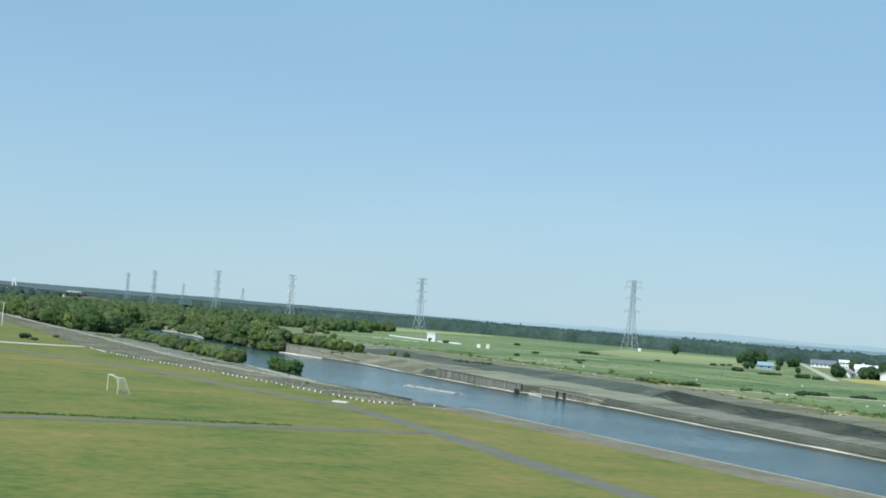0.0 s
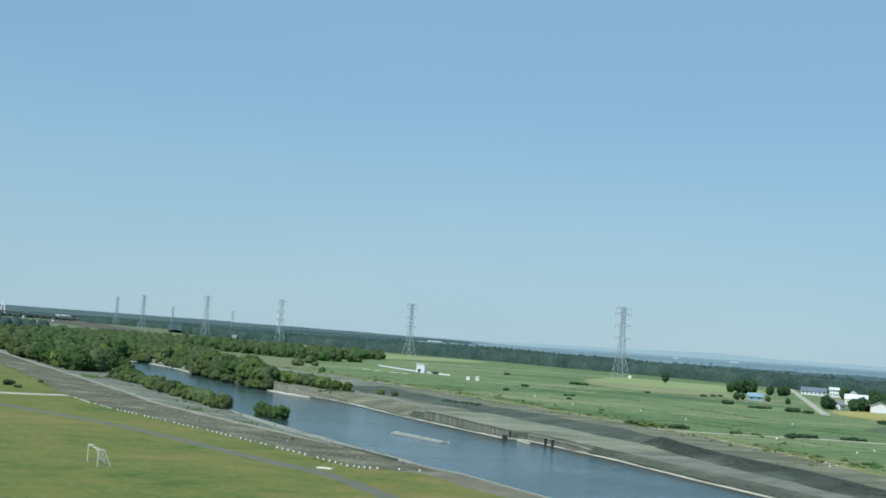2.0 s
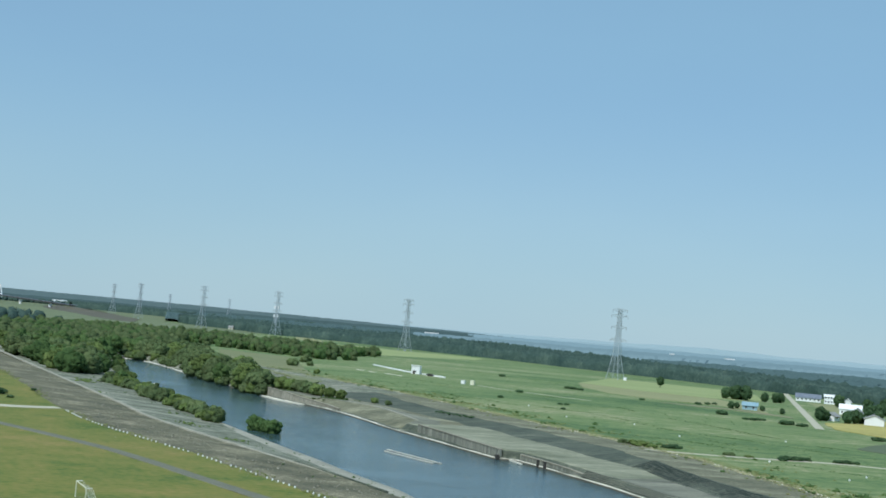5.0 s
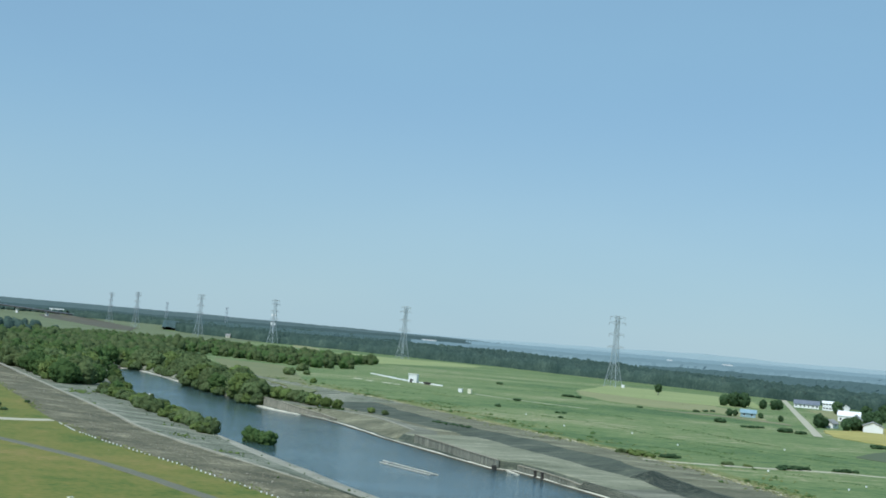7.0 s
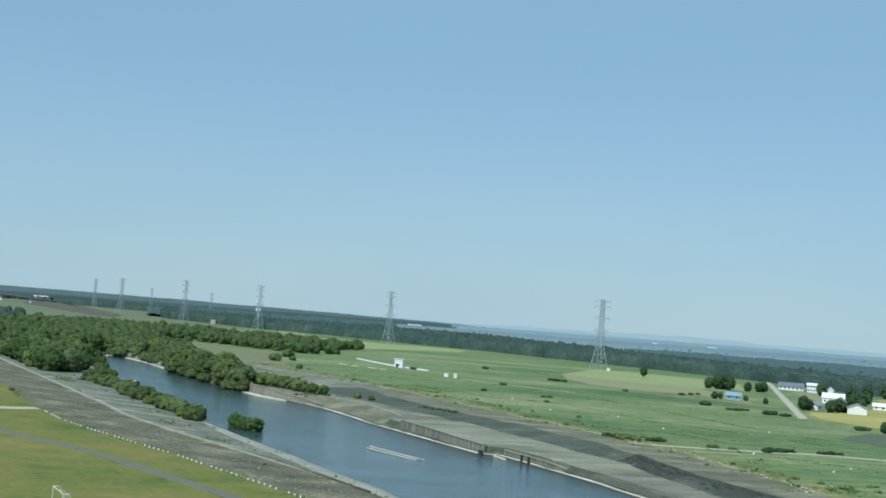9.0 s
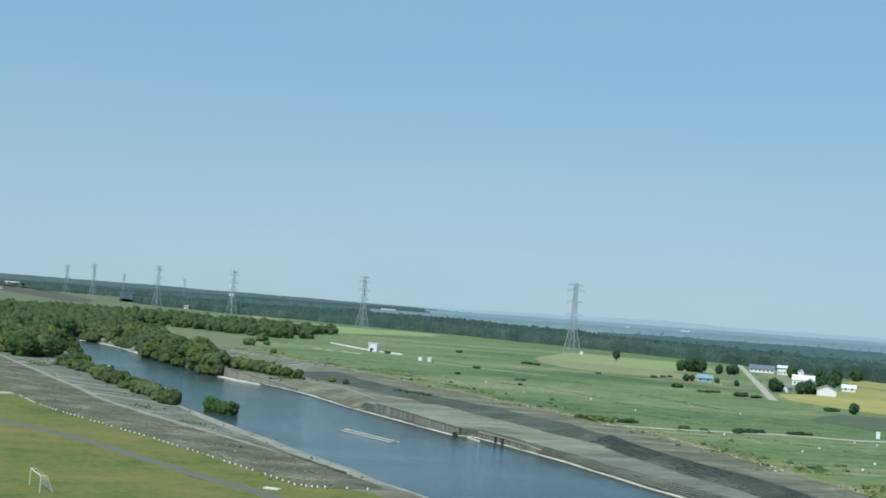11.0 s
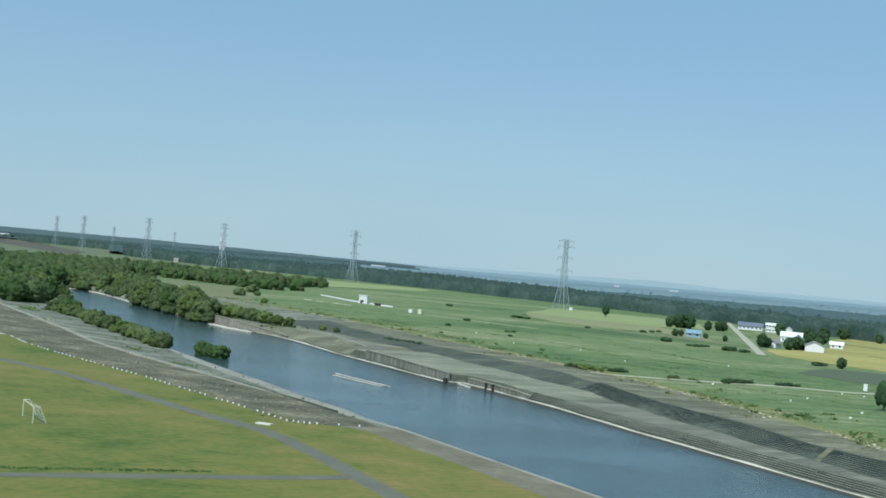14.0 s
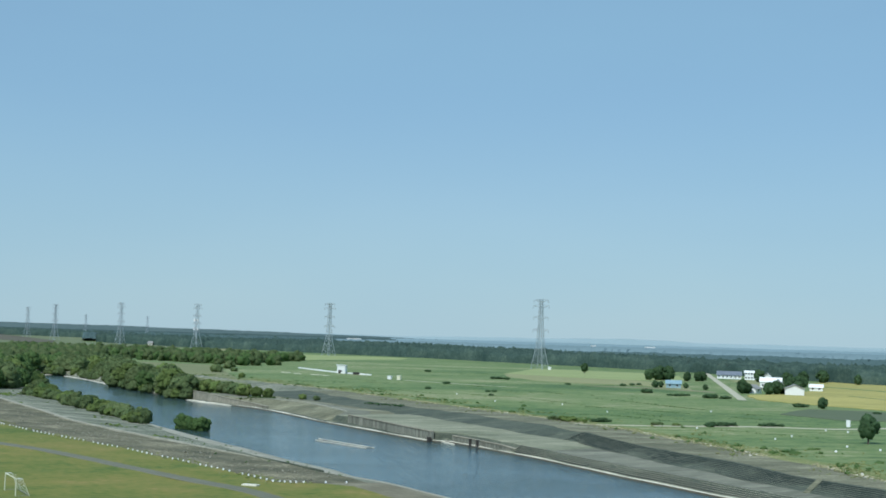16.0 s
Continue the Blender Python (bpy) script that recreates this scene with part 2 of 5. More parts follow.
M["leaf"] = material("leaves", [(0.08, (0.060, 0.118, 0.043)), (0.5, (0.107, 0.182, 0.063)), (0.92, (0.188, 0.263, 0.096))], 0.09, fine=1.0, rough=0.85, vary=0.2, spec=0.05, thin=0.45, contrast=2.4)
M["dark_leaf"] = material("dark_leaves", [(0.08, (0.036, 0.074, 0.036)), (0.5, (0.064, 0.116, 0.054)), (0.92, (0.112, 0.172, 0.078))], 0.3, fine=1.6, rough=0.85, vary=0.15, spec=0.05, thin=0.25, contrast=2.4)
M["willow"] = material("willow_leaves", [(0.08, (0.088, 0.143, 0.063)), (0.5, (0.154, 0.215, 0.091)), (0.92, (0.253, 0.300, 0.135))], 0.09, fine=1.0, rough=0.85, vary=0.2, spec=0.05, thin=0.45, contrast=2.4)
# far leaf green with a blue-grey cast painted in for haze
M["forest"] = material("haze_tinted_leaves", [(0.10, (0.032, 0.058, 0.052)), (0.5, (0.054, 0.088, 0.074)), (0.90, (0.094, 0.136, 0.106))], 0.05, fine=0.4, rough=0.95, spec=0.0, contrast=2.8)
# woods behind the belt and far plain: distance haze painted into the base colour
M["forest_back"] = material("haze_tinted_woods", [(0.1, (0.074, 0.118, 0.118)), (0.9, (0.106, 0.158, 0.152))], 0.02, fine=0.12, rough=0.95, spec=0.0, contrast=2.4)
M["ridge"] = material("haze_blue_plain", [(0.1, (0.206, 0.290, 0.312)), (0.9, (0.232, 0.318, 0.338))], 0.004, fine=0.03, spec=0.0, rough=1.0)
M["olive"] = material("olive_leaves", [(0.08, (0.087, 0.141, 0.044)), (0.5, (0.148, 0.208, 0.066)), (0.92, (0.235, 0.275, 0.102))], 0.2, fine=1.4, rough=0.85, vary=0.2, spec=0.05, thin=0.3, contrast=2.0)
# treetops beyond the belt, blue-grey because haze is mixed into the colour
M["canopy"] = material("haze_tinted_canopy", [(0.1, (0.164, 0.236, 0.252)), (0.9, (0.196, 0.272, 0.288))], 0.006, fine=0.05, spec=0.0, rough=1.0, contrast=2.0)
M["cream"] = material("cream_paint", [(0.2, (0.60, 0.60, 0.44)), (0.8, (0.72, 0.72, 0.56))], 0.5, fine=5, rough=0.55)
# upstream plain, its green greyed by painted-in haze
M["left_canopy"] = material("haze_tinted_plain", [(0.1, (0.054, 0.086, 0.084)), (0.9, (0.088, 0.128, 0.124))], 0.006, fine=0.05, spec=0.0, rough=1.0, contrast=2.0)
M["bark"] = material("bark", [(0.3, (0.05, 0.04, 0.03)), (0.7, (0.12, 0.10, 0.075))], 1.0, fine=8)
M["white"] = material("white_paint", [(0.2, (0.74, 0.76, 0.74)), (0.8, (0.84, 0.86, 0.84))], 0.5, fine=5, rough=0.55, vary=0.06)
M["steel"] = material("galvanised_steel", [(0.3, (0.32, 0.37, 0.39)), (0.7, (0.42, 0.47, 0.49))], 0.5, fine=5, rough=0.6, metal=0.1)
M["concrete"] = material("wall_concrete", [(0.08, (0.082, 0.094, 0.074)), (0.5, (0.196, 0.206, 0.166)), (0.92, (0.350, 0.352, 0.290))], 0.5, fine=1.8, bump=0.03, stretch=(1, 1, 0.1), contrast=3.0)
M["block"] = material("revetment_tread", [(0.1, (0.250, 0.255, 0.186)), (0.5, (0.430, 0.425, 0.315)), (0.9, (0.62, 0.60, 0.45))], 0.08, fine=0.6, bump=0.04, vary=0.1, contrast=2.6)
M["riser"] = material("dark_riser", [(0.1, (0.026, 0.038, 0.033)), (0.5, (0.047, 0.063, 0.053)), (0.9, (0.091, 0.105, 0.085))], 0.12, fine=0.8, bump=0.04, vary=0.1, contrast=2.2, spec=0.1)
M["grey_tread"] = material("grey_tread", [(0.1, (0.126, 0.146, 0.109)), (0.5, (0.234, 0.252, 0.189)), (0.9, (0.432, 0.432, 0.330))], 0.08, fine=0.6, bump=0.04, vary=0.1, contrast=2.6)
M["low_riser"] = material("dark_grey_riser", [(0.1, (0.036, 0.046, 0.036)), (0.5, (0.066, 0.078, 0.062)), (0.9, (0.130, 0.140, 0.112))], 0.12, fine=0.8, bump=0.04, vary=0.1, contrast=2.2)
M["dark"] = material("dark_steel", [(0.3, (0.030, 0.028, 0.025)), (0.7, (0.065, 0.060, 0.050))], 1.0, fine=6, rough=0.6)
M["blue"] = material("blue_sheet", [(0.3, (0.20, 0.32, 0.37)), (0.7, (0.30, 0.43, 0.48))], 0.4, fine=3, rough=0.6)
M["slate"] = material("grey_blue_roof", [(0.3, (0.13, 0.155, 0.19)), (0.7, (0.20, 0.225, 0.26))], 0.4, fine=3, rough=0.5)
M["beige"] = material("dry_crop", [(0.1, (0.200, 0.218, 0.092)), (0.9, (0.315, 0.312, 0.158))], 0.03, fine=0.3, stretch=(0.2, 1, 1), contrast=2.0)
M["old_wall"] = material("old_wall_concrete", [(0.08, (0.150, 0.150, 0.115)), (0.5, (0.270, 0.262, 0.205)), (0.92, (0.400, 0.385, 0.310))], 0.4, fine=1.6, bump=0.03, stretch=(1, 1, 0.3), contrast=2.4)
M["meadow"] = material("dull_meadow", [(0.1, (0.108, 0.142, 0.068)), (0.9, (0.190, 0.214, 0.108))], 0.01, fine=0.08, stretch=(0.4, 1, 1), contrast=2.6)
M["kerb_old"] = material("weathered_kerb", [(0.15, (0.16, 0.15, 0.105)), (0.5, (0.27, 0.255, 0.19)), (0.85, (0.40, 0.375, 0.29))], 0.12, fine=0.9, bump=0.02, contrast=1.9)
M["apron"] = material("grey_apron", [(0.15, (0.220, 0.222, 0.170)), (0.5, (0.330, 0.320, 0.250)), (0.85, (0.46, 0.44, 0.35))], 0.2, fine=1.2, bump=0.03, stretch=(0.2, 1, 1), turn=-RIVER, contrast=2.2)
M["levee"] = material("brown_meadow", [(0.1, (0.084, 0.080, 0.056)), (0.9, (0.132, 0.122, 0.084))], 0.012, fine=0.08, stretch=(0.4, 1, 1), contrast=2.0)
M["soil_strip"] = material("bare_soil", [(0.1, (0.190, 0.182, 0.098)), (0.9, (0.270, 0.250, 0.148))], 0.05, fine=0.4, contrast=2.0)
M["straw"] = material("dry_straw", [(0.1, (0.250, 0.245, 0.125)), (0.9, (0.430, 0.400, 0.240))], 0.2, fine=1.2, contrast=2.0)
M["dry_meadow"] = material("dry_meadow", [(0.1, (0.140, 0.166, 0.072)), (0.9, (0.235, 0.238, 0.118))], 0.02, fine=0.2, stretch=(0.4, 1, 1), contrast=2.4)
M["roof"] = material("grey_roof", [(0.3, (0.22, 0.22, 0.21)), (0.7, (0.34, 0.34, 0.32))], 0.4, fine=3, rough=0.6)
M["window"] = material("window_glass", [(0.3, (0.02, 0.025, 0.03)), (0.7, (0.05, 0.06, 0.07))], 0.4, rough=0.15, spec=0.6)
# hills, foothills and ridge: aerial haze is part of these base colours
M["hill"] = material("haze_tinted_hill", [(0.2, (0.262, 0.350, 0.376)), (0.8, (0.282, 0.370, 0.392))], 0.002, fine=0.01)
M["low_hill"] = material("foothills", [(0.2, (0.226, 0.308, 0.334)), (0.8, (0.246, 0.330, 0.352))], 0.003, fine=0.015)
M["ridge_near"] = material("haze_tinted_ridge", [(0.1, (0.076, 0.114, 0.118)), (0.9, (0.104, 0.146, 0.146))], 0.004, fine=0.03, spec=0.0, rough=1.0)

water_m = bpy.data.materials.new("river_water")
water_m.use_nodes = True
n, l = water_m.node_tree.nodes, water_m.node_tree.links
b = n["Principled BSDF"]
b.inputs["Base Color"].default_value = (0.049, 0.088, 0.091, 1)
b.inputs["Roughness"].default_value = 0.12
b.inputs["IOR"].default_value = 1.33
geo, mp = n.new("ShaderNodeNewGeometry"), n.new("ShaderNodeMapping")
mp.inputs["Rotation"].default_value = (0, 0, -0.6)
mp.inputs["Scale"].default_value = (0.5, 1.0, 1.0)
l.new(geo.outputs["Position"], mp.inputs["Vector"])
rip, gust = n.new("ShaderNodeTexNoise"), n.new("ShaderNodeTexNoise")
rip.inputs["Scale"].default_value, rip.inputs["Detail"].default_value = 1.3, 5.0
gust.inputs["Scale"].default_value, gust.inputs["Detail"].default_value = 0.05, 4.0
l.new(mp.outputs[0], rip.inputs["Vector"])
l.new(mp.outputs[0], gust.inputs["Vector"])
bp, mr = n.new("ShaderNodeBump"), n.new("ShaderNodeMapRange")
bp.inputs["Distance"].default_value = 0.25
mr.inputs["From Min"].default_value, mr.inputs["From Max"].default_value = 0.36, 0.64
mr.inputs["To Min"].default_value, mr.inputs["To Max"].default_value = 0.40, 1.0
l.new(gust.outputs["Fac"], mr.inputs["Value"])
l.new(mr.outputs[0], bp.inputs["Strength"])
l.new(rip.outputs["Fac"], bp.inputs["Height"])
l.new(bp.outputs[0], b.inputs["Normal"])
M["water"] = water_m


# ---- building helpers ----
def mesh_of(name, verts, faces, mats, index=None, smooth=False):
    me = bpy.data.meshes.new(name)
    me.from_pydata([tuple(map(float, v)) for v in verts], [], [tuple(map(int, f)) for f in faces])
    for m in mats:
        me.materials.append(m)
    if index is not None:
        me.polygons.foreach_set("material_index", np.asarray(index, dtype=np.int32))
    if smooth:
        me.polygons.foreach_set("use_smooth", np.ones(len(me.polygons), dtype=bool))
    me.update()
    return me


def box_data(x0, x1, y0, y1, z0, z1):
    v = [(x, y, z) for z in (z0, z1) for x, y in ((x0, y0), (x1, y0), (x1, y1), (x0, y1))]
    f = [(3, 2, 1, 0), (4, 5, 6, 7), (0, 1, 5, 4), (1, 2, 6, 5), (2, 3, 7, 6), (3, 0, 4, 7)]
    return v, f


def beam_data(a, b, w, h=None):
    """A square bar from a to b."""
    a, b = Vector(a), Vector(b)
    d = (b - a).normalized()
    side = d.cross(Vector((0, 0, 1)))
    side = Vector((1, 0, 0)) if side.length < 1e-3 else side.normalized()
    up = side.cross(d)
    h = h or w
    v = [p + side * (i * w / 2) + up * (j * h / 2) for p in (a, b) for i, j in ((-1, -1), (1, -1), (1, 1), (-1, 1))]
    return [tuple(q) for q in v], [(3, 2, 1, 0), (4, 5, 6, 7), (0, 1, 5, 4), (1, 2, 6, 5), (2, 3, 7, 6), (3, 0, 4, 7)]


def joined(pieces):
    verts, faces = [], []
    for v, f in pieces:
        k = len(verts)
        verts += list(v)
        faces += [tuple(i + k for i in q) for q in f]
    return verts, faces


def part(name, data, mat, parent=None, label="", smooth=False, bevel=0.0):
    """One mesh object under a thing or a part."""
    me = mesh_of(name, *data, [mat], smooth=smooth)
    if bevel:
        bm = bmesh.new()
        bm.from_mesh(me)
        bmesh.ops.bevel(bm, geom=bm.edges[:], offset=bevel, segments=1, affect="EDGES")
        bm.to_mesh(me)
        bm.free()
    ob = new(name, me)
    if parent:
        ob.parent = parent
    if label:
        ob["label"] = label
    return ob


def thing(name, m, label, category, group="", kind=""):
    ob = new(name)
    ob.matrix_world = m
    return tagged(ob, label, category, group, kind)


def P(s, c, z=0.0):
    """A place from metres along the river (upstream) and across it (towards the far side)."""
    return Vector((-0.473 * s + 0.881 * c, 0.881 * s + 0.473 * c, z))


RIVER_TURN = math.degrees(RIVER)  # turns +x onto the upstream way


def curve(*pairs):
    xs, ys = zip(*pairs)
    return lambda s: float(np.interp(s, xs, ys))


# ---- the lie of the land: lines along the river ----
grass_edge = curve((-300, 87.5), (176, 88.3), (183, 89), (184, 85.6), (185, 81.9), (187, 79), (198, 78), (219, 75.3), (244, 72), (270, 67.3), (293, 63.3), (310, 61), (353, 60), (398, 62), (480, 63), (1000, 62))
near_berm = curve((-300, 92.5), (183, 93), (200, 95), (221, 94.2), (242, 93), (256, 91), (279, 88.5), (306, 85.3), (339, 82.9), (370, 83.8), (512, 83.8), (700, 84.5), (1000, 85))
near_water = curve((-300, 96.5), (183, 96.5), (200, 99.5), (215, 102.3), (240, 103), (270, 105), (379, 106), (474, 107), (521, 118.5), (600, 131), (680, 148), (735, 164), (1000, 164))
near_edge = curve((183, -0.05), (205, -1.5), (240, -2.1), (280, -2.6), (500, -2.2), (620, -3.9))  # height of the near bank's edge above the water
far_water = curve((-300, 155), (110, 156), (137, 157.5), (148, 158.2), (163, 159.6), (180, 161), (198, 162.6), (208, 163.3), (218, 164.7), (231, 166.2), (240, 167.5), (275, 169.6), (288, 169.6), (291, 165), (345, 166.1), (365, 166.5), (385, 168.5), (413, 170.4), (430, 170.3), (440, 168.5), (450, 166), (460, 163.2), (486, 163), (560, 164), (620, 168), (690, 170), (735, 167), (1000, 167))
far_top = curve((-300, 176), (135, 176), (161, 185.5), (170, 189), (182, 193.3), (192, 195), (202, 197.5), (214, 201.5), (227, 204.5), (240, 207.5), (255, 211), (267, 214.5), (302, 218), (387, 221), (484, 226), (570, 222), (700, 215), (1000, 215))
depth_of = curve((-300, 1), (700, 1), (790, 0.1), (1000, 0.1))
wall_rise = curve((246, 0), (258, 0.3), (286, 0.4), (291, 1), (350, 1), (358, 0), (404, 0), (418, 0.5), (445, 1), (484, 1), (486, 0))  # how much of a wall stands at the far water's edge


wall_back = curve((195, 1.6), (245, 0.9), (258, 1.7), (288, 1.7), (291, 1.6), (309, 2.4), (331, 4.0), (351, 4.8), (360, 3.0), (370, 2.0))  # how far the wall stands behind the water's edge
ridge_line = curve((354, 0), (362, 175.5), (385, 180), (415, 184), (428, 180), (440, 176), (452, 171), (456, 0))  # crest of the bare slope between the two walls


def wobble(x, y, scale, seed=0.0):
    return noise.noise(Vector((x * scale, y * scale, seed)))


low_bank = curve((228, 1), (262, 0))  # the stepped bank lies lower downstream
foot_line = curve((-300, 164), (130, 165), (161, 168.5), (169, 170), (180, 172.3), (190, 174.3), (200, 175.5), (211, 177.5), (224, 180.2), (242, 184.5), (255, 188), (280, 188.5), (326, 190.5), (350, 192.5), (390, 190), (454, 188), (480, 190))
head_line = curve((-300, 172), (130, 174), (151, 176), (166, 176.3), (174, 177.3), (180, 179.5), (187, 181.5), (195, 184), (205, 185.3), (214, 185.8), (226, 188), (242, 190.5), (252, 192.5), (260, 195), (290, 199.5), (340, 202.5), (390, 200.5), (430, 204), (480, 211))


def step_foot(s):
    """Where the upper slope starts behind the water's edge."""
    return foot_line(s) - far_water(s) + (1.4 * wobble(s, 0, 0.07, 21) if s > 262 else 0.0)


def step_head(s):
    return head_line(s) - far_water(s) + (2.2 * wobble(s, 0, 0.05, 22) if s > 262 else 0.0)



def profile(s):
    """Knots of (across, height) at one place along the river, from the near field to the far plain."""
    d, g, b, w, f, t = depth_of(s), grass_edge(s), near_berm(s), near_water(s), far_water(s), far_top(s)
    r = wall_rise(s)
    f1 = f + wall_back(s)
    crest = ridge_line(s)
    f2 = max(f1 + float(np.interp(s, [195, 250], [3.0, 1.7])) * (1 - r) + 0.15, crest + 0.8 * wobble(s, 0, 0.06, 23))
    up = min(1.0, max(0.0, crest - 172) / 3) * 0.8 + float(np.interp(s, [446, 458, 484, 487], [0, 1.0, 1.0, 0]))
    f3 = max(f + step_foot(s) + 0.2, f2 + 1)
    f4 = f + step_head(s)
    apron = w - float(np.interp(s, [180, 215, 310, 345], [0.9, 4.0, 4.0, 0.8]))
    e = near_edge(s)
    return [(g, 0.0), (b, 0.45 * e * d), (apron, 0.95 * e * d), (w, e * d), (w + 4, -6.0 * d), (f - 0.4, -6.0 * d), (f, -3.65 * d), (f + 0.75, -3.6 * d), (f1, -3.5 * d),
            (f2, (-1.75 + 0.15 * r + up - 0.6 * low_bank(s)) * d), (f3, max(-1.5 + 0.5 * r - 0.5 * low_bank(s), -1.7 + up) * d), (f4, (0.45 - 0.75 * low_bank(s)) * d), (t + 1.2 * wobble(s, 0, 0.06, 24), 0.3), (t + 7, 0.2)]


def ground():
    ss = [-2500, -1500, -900, -500, -300, -200, -120, -60] + list(range(-20, 800, 4)) + list(range(800, 1400, 25)) + [1450, 1600, 1800, 2000, 2300, 2700, 3200, 3800, 4400, 4900]
    zones = [("field", [-4500, -3000, -1800, -1000, -500, -200, -60, 0, 30]), ("gravel", 12), ("weedy", 9), ("apron", 2), ("bed", 1), ("bed", 1), ("bed", 1), ("kerb", 1), ("berm", 2),
             ("slope", 4), ("berm", 7), ("slope", 6), ("bank_top", 8), ("weeds", 5), ("golf", [10, 25, 45, 70, 100, 140, 200, 280, 400, 560, 800, 1200, 1800, 2600, 3600, 4700])]
    names = list(dict.fromkeys(zn for zn, _ in zones)) + ["shingle", "shelf"]
    verts, faces, index, width = [], [], [], None
    for s in ss:
        k = profile(s)
        row, mats = [], []
        for i, (zn, steps) in enumerate(zones):
            if i == 0:
                row += [(c, 0.0) for c in steps]
                mats += [zn] * len(steps)
            elif i == len(zones) - 1:
                c0, z0 = k[-1]
                row += [(c0, z0)] + [(c0 + c, 0.2) for c in steps]
                mats += [zn] * len(steps)
            else:
                (c0, z0), (c1, z1) = k[i - 1], k[i]
                for j in range(steps):
                    q = j / steps
                    row.append((c0 + (c1 - c0) * q, z0 + (z1 - z0) * q))
                    mats.append(zn)
        for j, (c, z) in enumerate(row):
            p = P(s, c, z)
            zone = mats[min(j, len(mats) - 1)]
            if zone in ("gravel", "weedy", "weeds", "slope", "berm", "bank_top"):
                p.z += 0.14 * wobble(p.x, p.y, 0.25) + 0.2 * wobble(p.x, p.y, 0.06, 3)
            elif zone in ("golf", "field"):
                p.z += 0.12 * wobble(p.x, p.y, 0.03, 7)
            verts.append(p)
        if width:
            k0 = len(verts) - 2 * width
            for j in range(width - 1):
                faces.append((k0 + j, k0 + j + 1, k0 + width + j + 1, k0 + width + j))
                here = mats[j]
                if s < 186 and here in ("gravel", "weedy") and j < 40:
                    here = "shingle"
                elif s > 476 and here in ("kerb", "slope", "berm", "apron", "bank_top"):
                    here = "weedy"
                elif s < 246 and here == "berm" and j > 36:
                    here = "shelf"
                elif s > 360 and here == "slope" and j < 42:
                    here = "bank_top"
                elif s > 360 and here == "berm":
                    here = "slope" if j < 42 else "shelf" if j < 46 else "bank_top"
                elif 262 < s <= 356 and here == "berm" and j < 38:
                    here = "slope"
                index.append(names.index(here))
        width = len(row)
    ob = new("ground", mesh_of("ground", verts, [f[::-1] for f in faces], [M[zn] for zn in names], index, smooth=True))
    return tagged(ob, "mown grass, gravel banks and green plain along a river", "ground", kind="structure")


ground()


def water():
    verts, faces = [], []
    ss = [-2500, -900, -300] + list(range(-60, 760, 2))
    for s in ss:
        verts += [P(s, near_water(s) - 0.6, -4.0), P(s, far_water(s) + 0.0, -4.0)]
    for i in range(len(ss) - 1):
        faces.append((2 * i, 2 * i + 1, 2 * i + 3, 2 * i + 2))
    tagged(new("water", mesh_of("water", verts, [f[::-1] for f in faces], [M["water"]])), "blue rippled river water reflecting the sky", "river", kind="structure")


water()


def ribbon(name, pts, w0, w1, mat, z, label, category, thick=0.12):
    """A made way of even thickness along points (x, y)."""
    pts = [Vector(p) for p in pts]
    dense = []
    for i in range(len(pts) - 1):
        p0, p1, p2, p3 = pts[max(i - 1, 0)], pts[i], pts[i + 1], pts[min(i + 2, len(pts) - 1)]
        for k in range(8):
            q = k / 8
            dense.append(0.5 * (2 * p1 + (p2 - p0) * q + (2 * p0 - 5 * p1 + 4 * p2 - p3) * q * q + (3 * p1 - p0 - 3 * p2 + p3) * q ** 3))
    dense.append(pts[-1])
    verts, faces = [], []
    for i, p in enumerate(dense):
        d = (dense[min(i + 1, len(dense) - 1)] - dense[max(i - 1, 0)]).normalized()
        w = (w0 + (w1 - w0) * i / (len(dense) - 1)) / 2 + 0.12 * wobble(p.x, p.y, 0.4)
        side = Vector((-d.y, d.x)) * w
        for q, h in ((p + side * 1.06, z - thick), (p + side, z), (p - side, z), (p - side * 1.06, z - thick)):
            verts.append((q.x, q.y, h))
        if i:
            k = 4 * (i - 1)
            faces += [(k + j, k + j + 1, k + j + 5, k + j + 4) for j in range(3)]
    return tagged(new(name, mesh_of(name, verts, faces, [mat])), label, category, kind="structure")


SC = lambda *pairs: [P(s, c).to_2d() for s, c in pairs]
ribbon("pavement_path", SC((60, 61), (93, 65), (115, 66.6), (132, 68.4), (143, 69.2), (152, 70), (163, 70.6), (172, 70.8), (181, 70), (193, 66.9), (212, 63), (236, 58.3), (258, 52.3), (300, 36), (340, 14)), 3.1, 2.6, M["path"], 0.13, "grey asphalt footpath across mown grass", "path")
ribbon("pavement_side_path", [(-7.5, 156), (-13, 153), (-26, 147.5), (-44, 140), (-75, 127), (-120, 109)], 2.3, 2.3, M["path"], 0.12, "grey asphalt side path through mown grass", "path")
ribbon("road_embankment", [(-107, 325), (-113, 320), (-124, 316), (-150, 312), (-190, 309)], 4.0, 7.0, M["road"], 0.14, "pale concrete access road beside the grass", "road")
ribbon("road_village", [(148.5, 538), (165, 615), (182, 695), (215, 850), (246, 995), (289, 1190)], 3.7, 3.9, M["road"], 0.36, "pale straight country road leading to the woods", "road")
ribbon("road_golf_track", [(50, 358), (62, 357), (80, 360), (105, 366), (130, 366), (157, 384), (187, 429), (218, 491)], 2.2, 2.2, M["road"], 0.32, "pale gravel track across the golf course", "track")


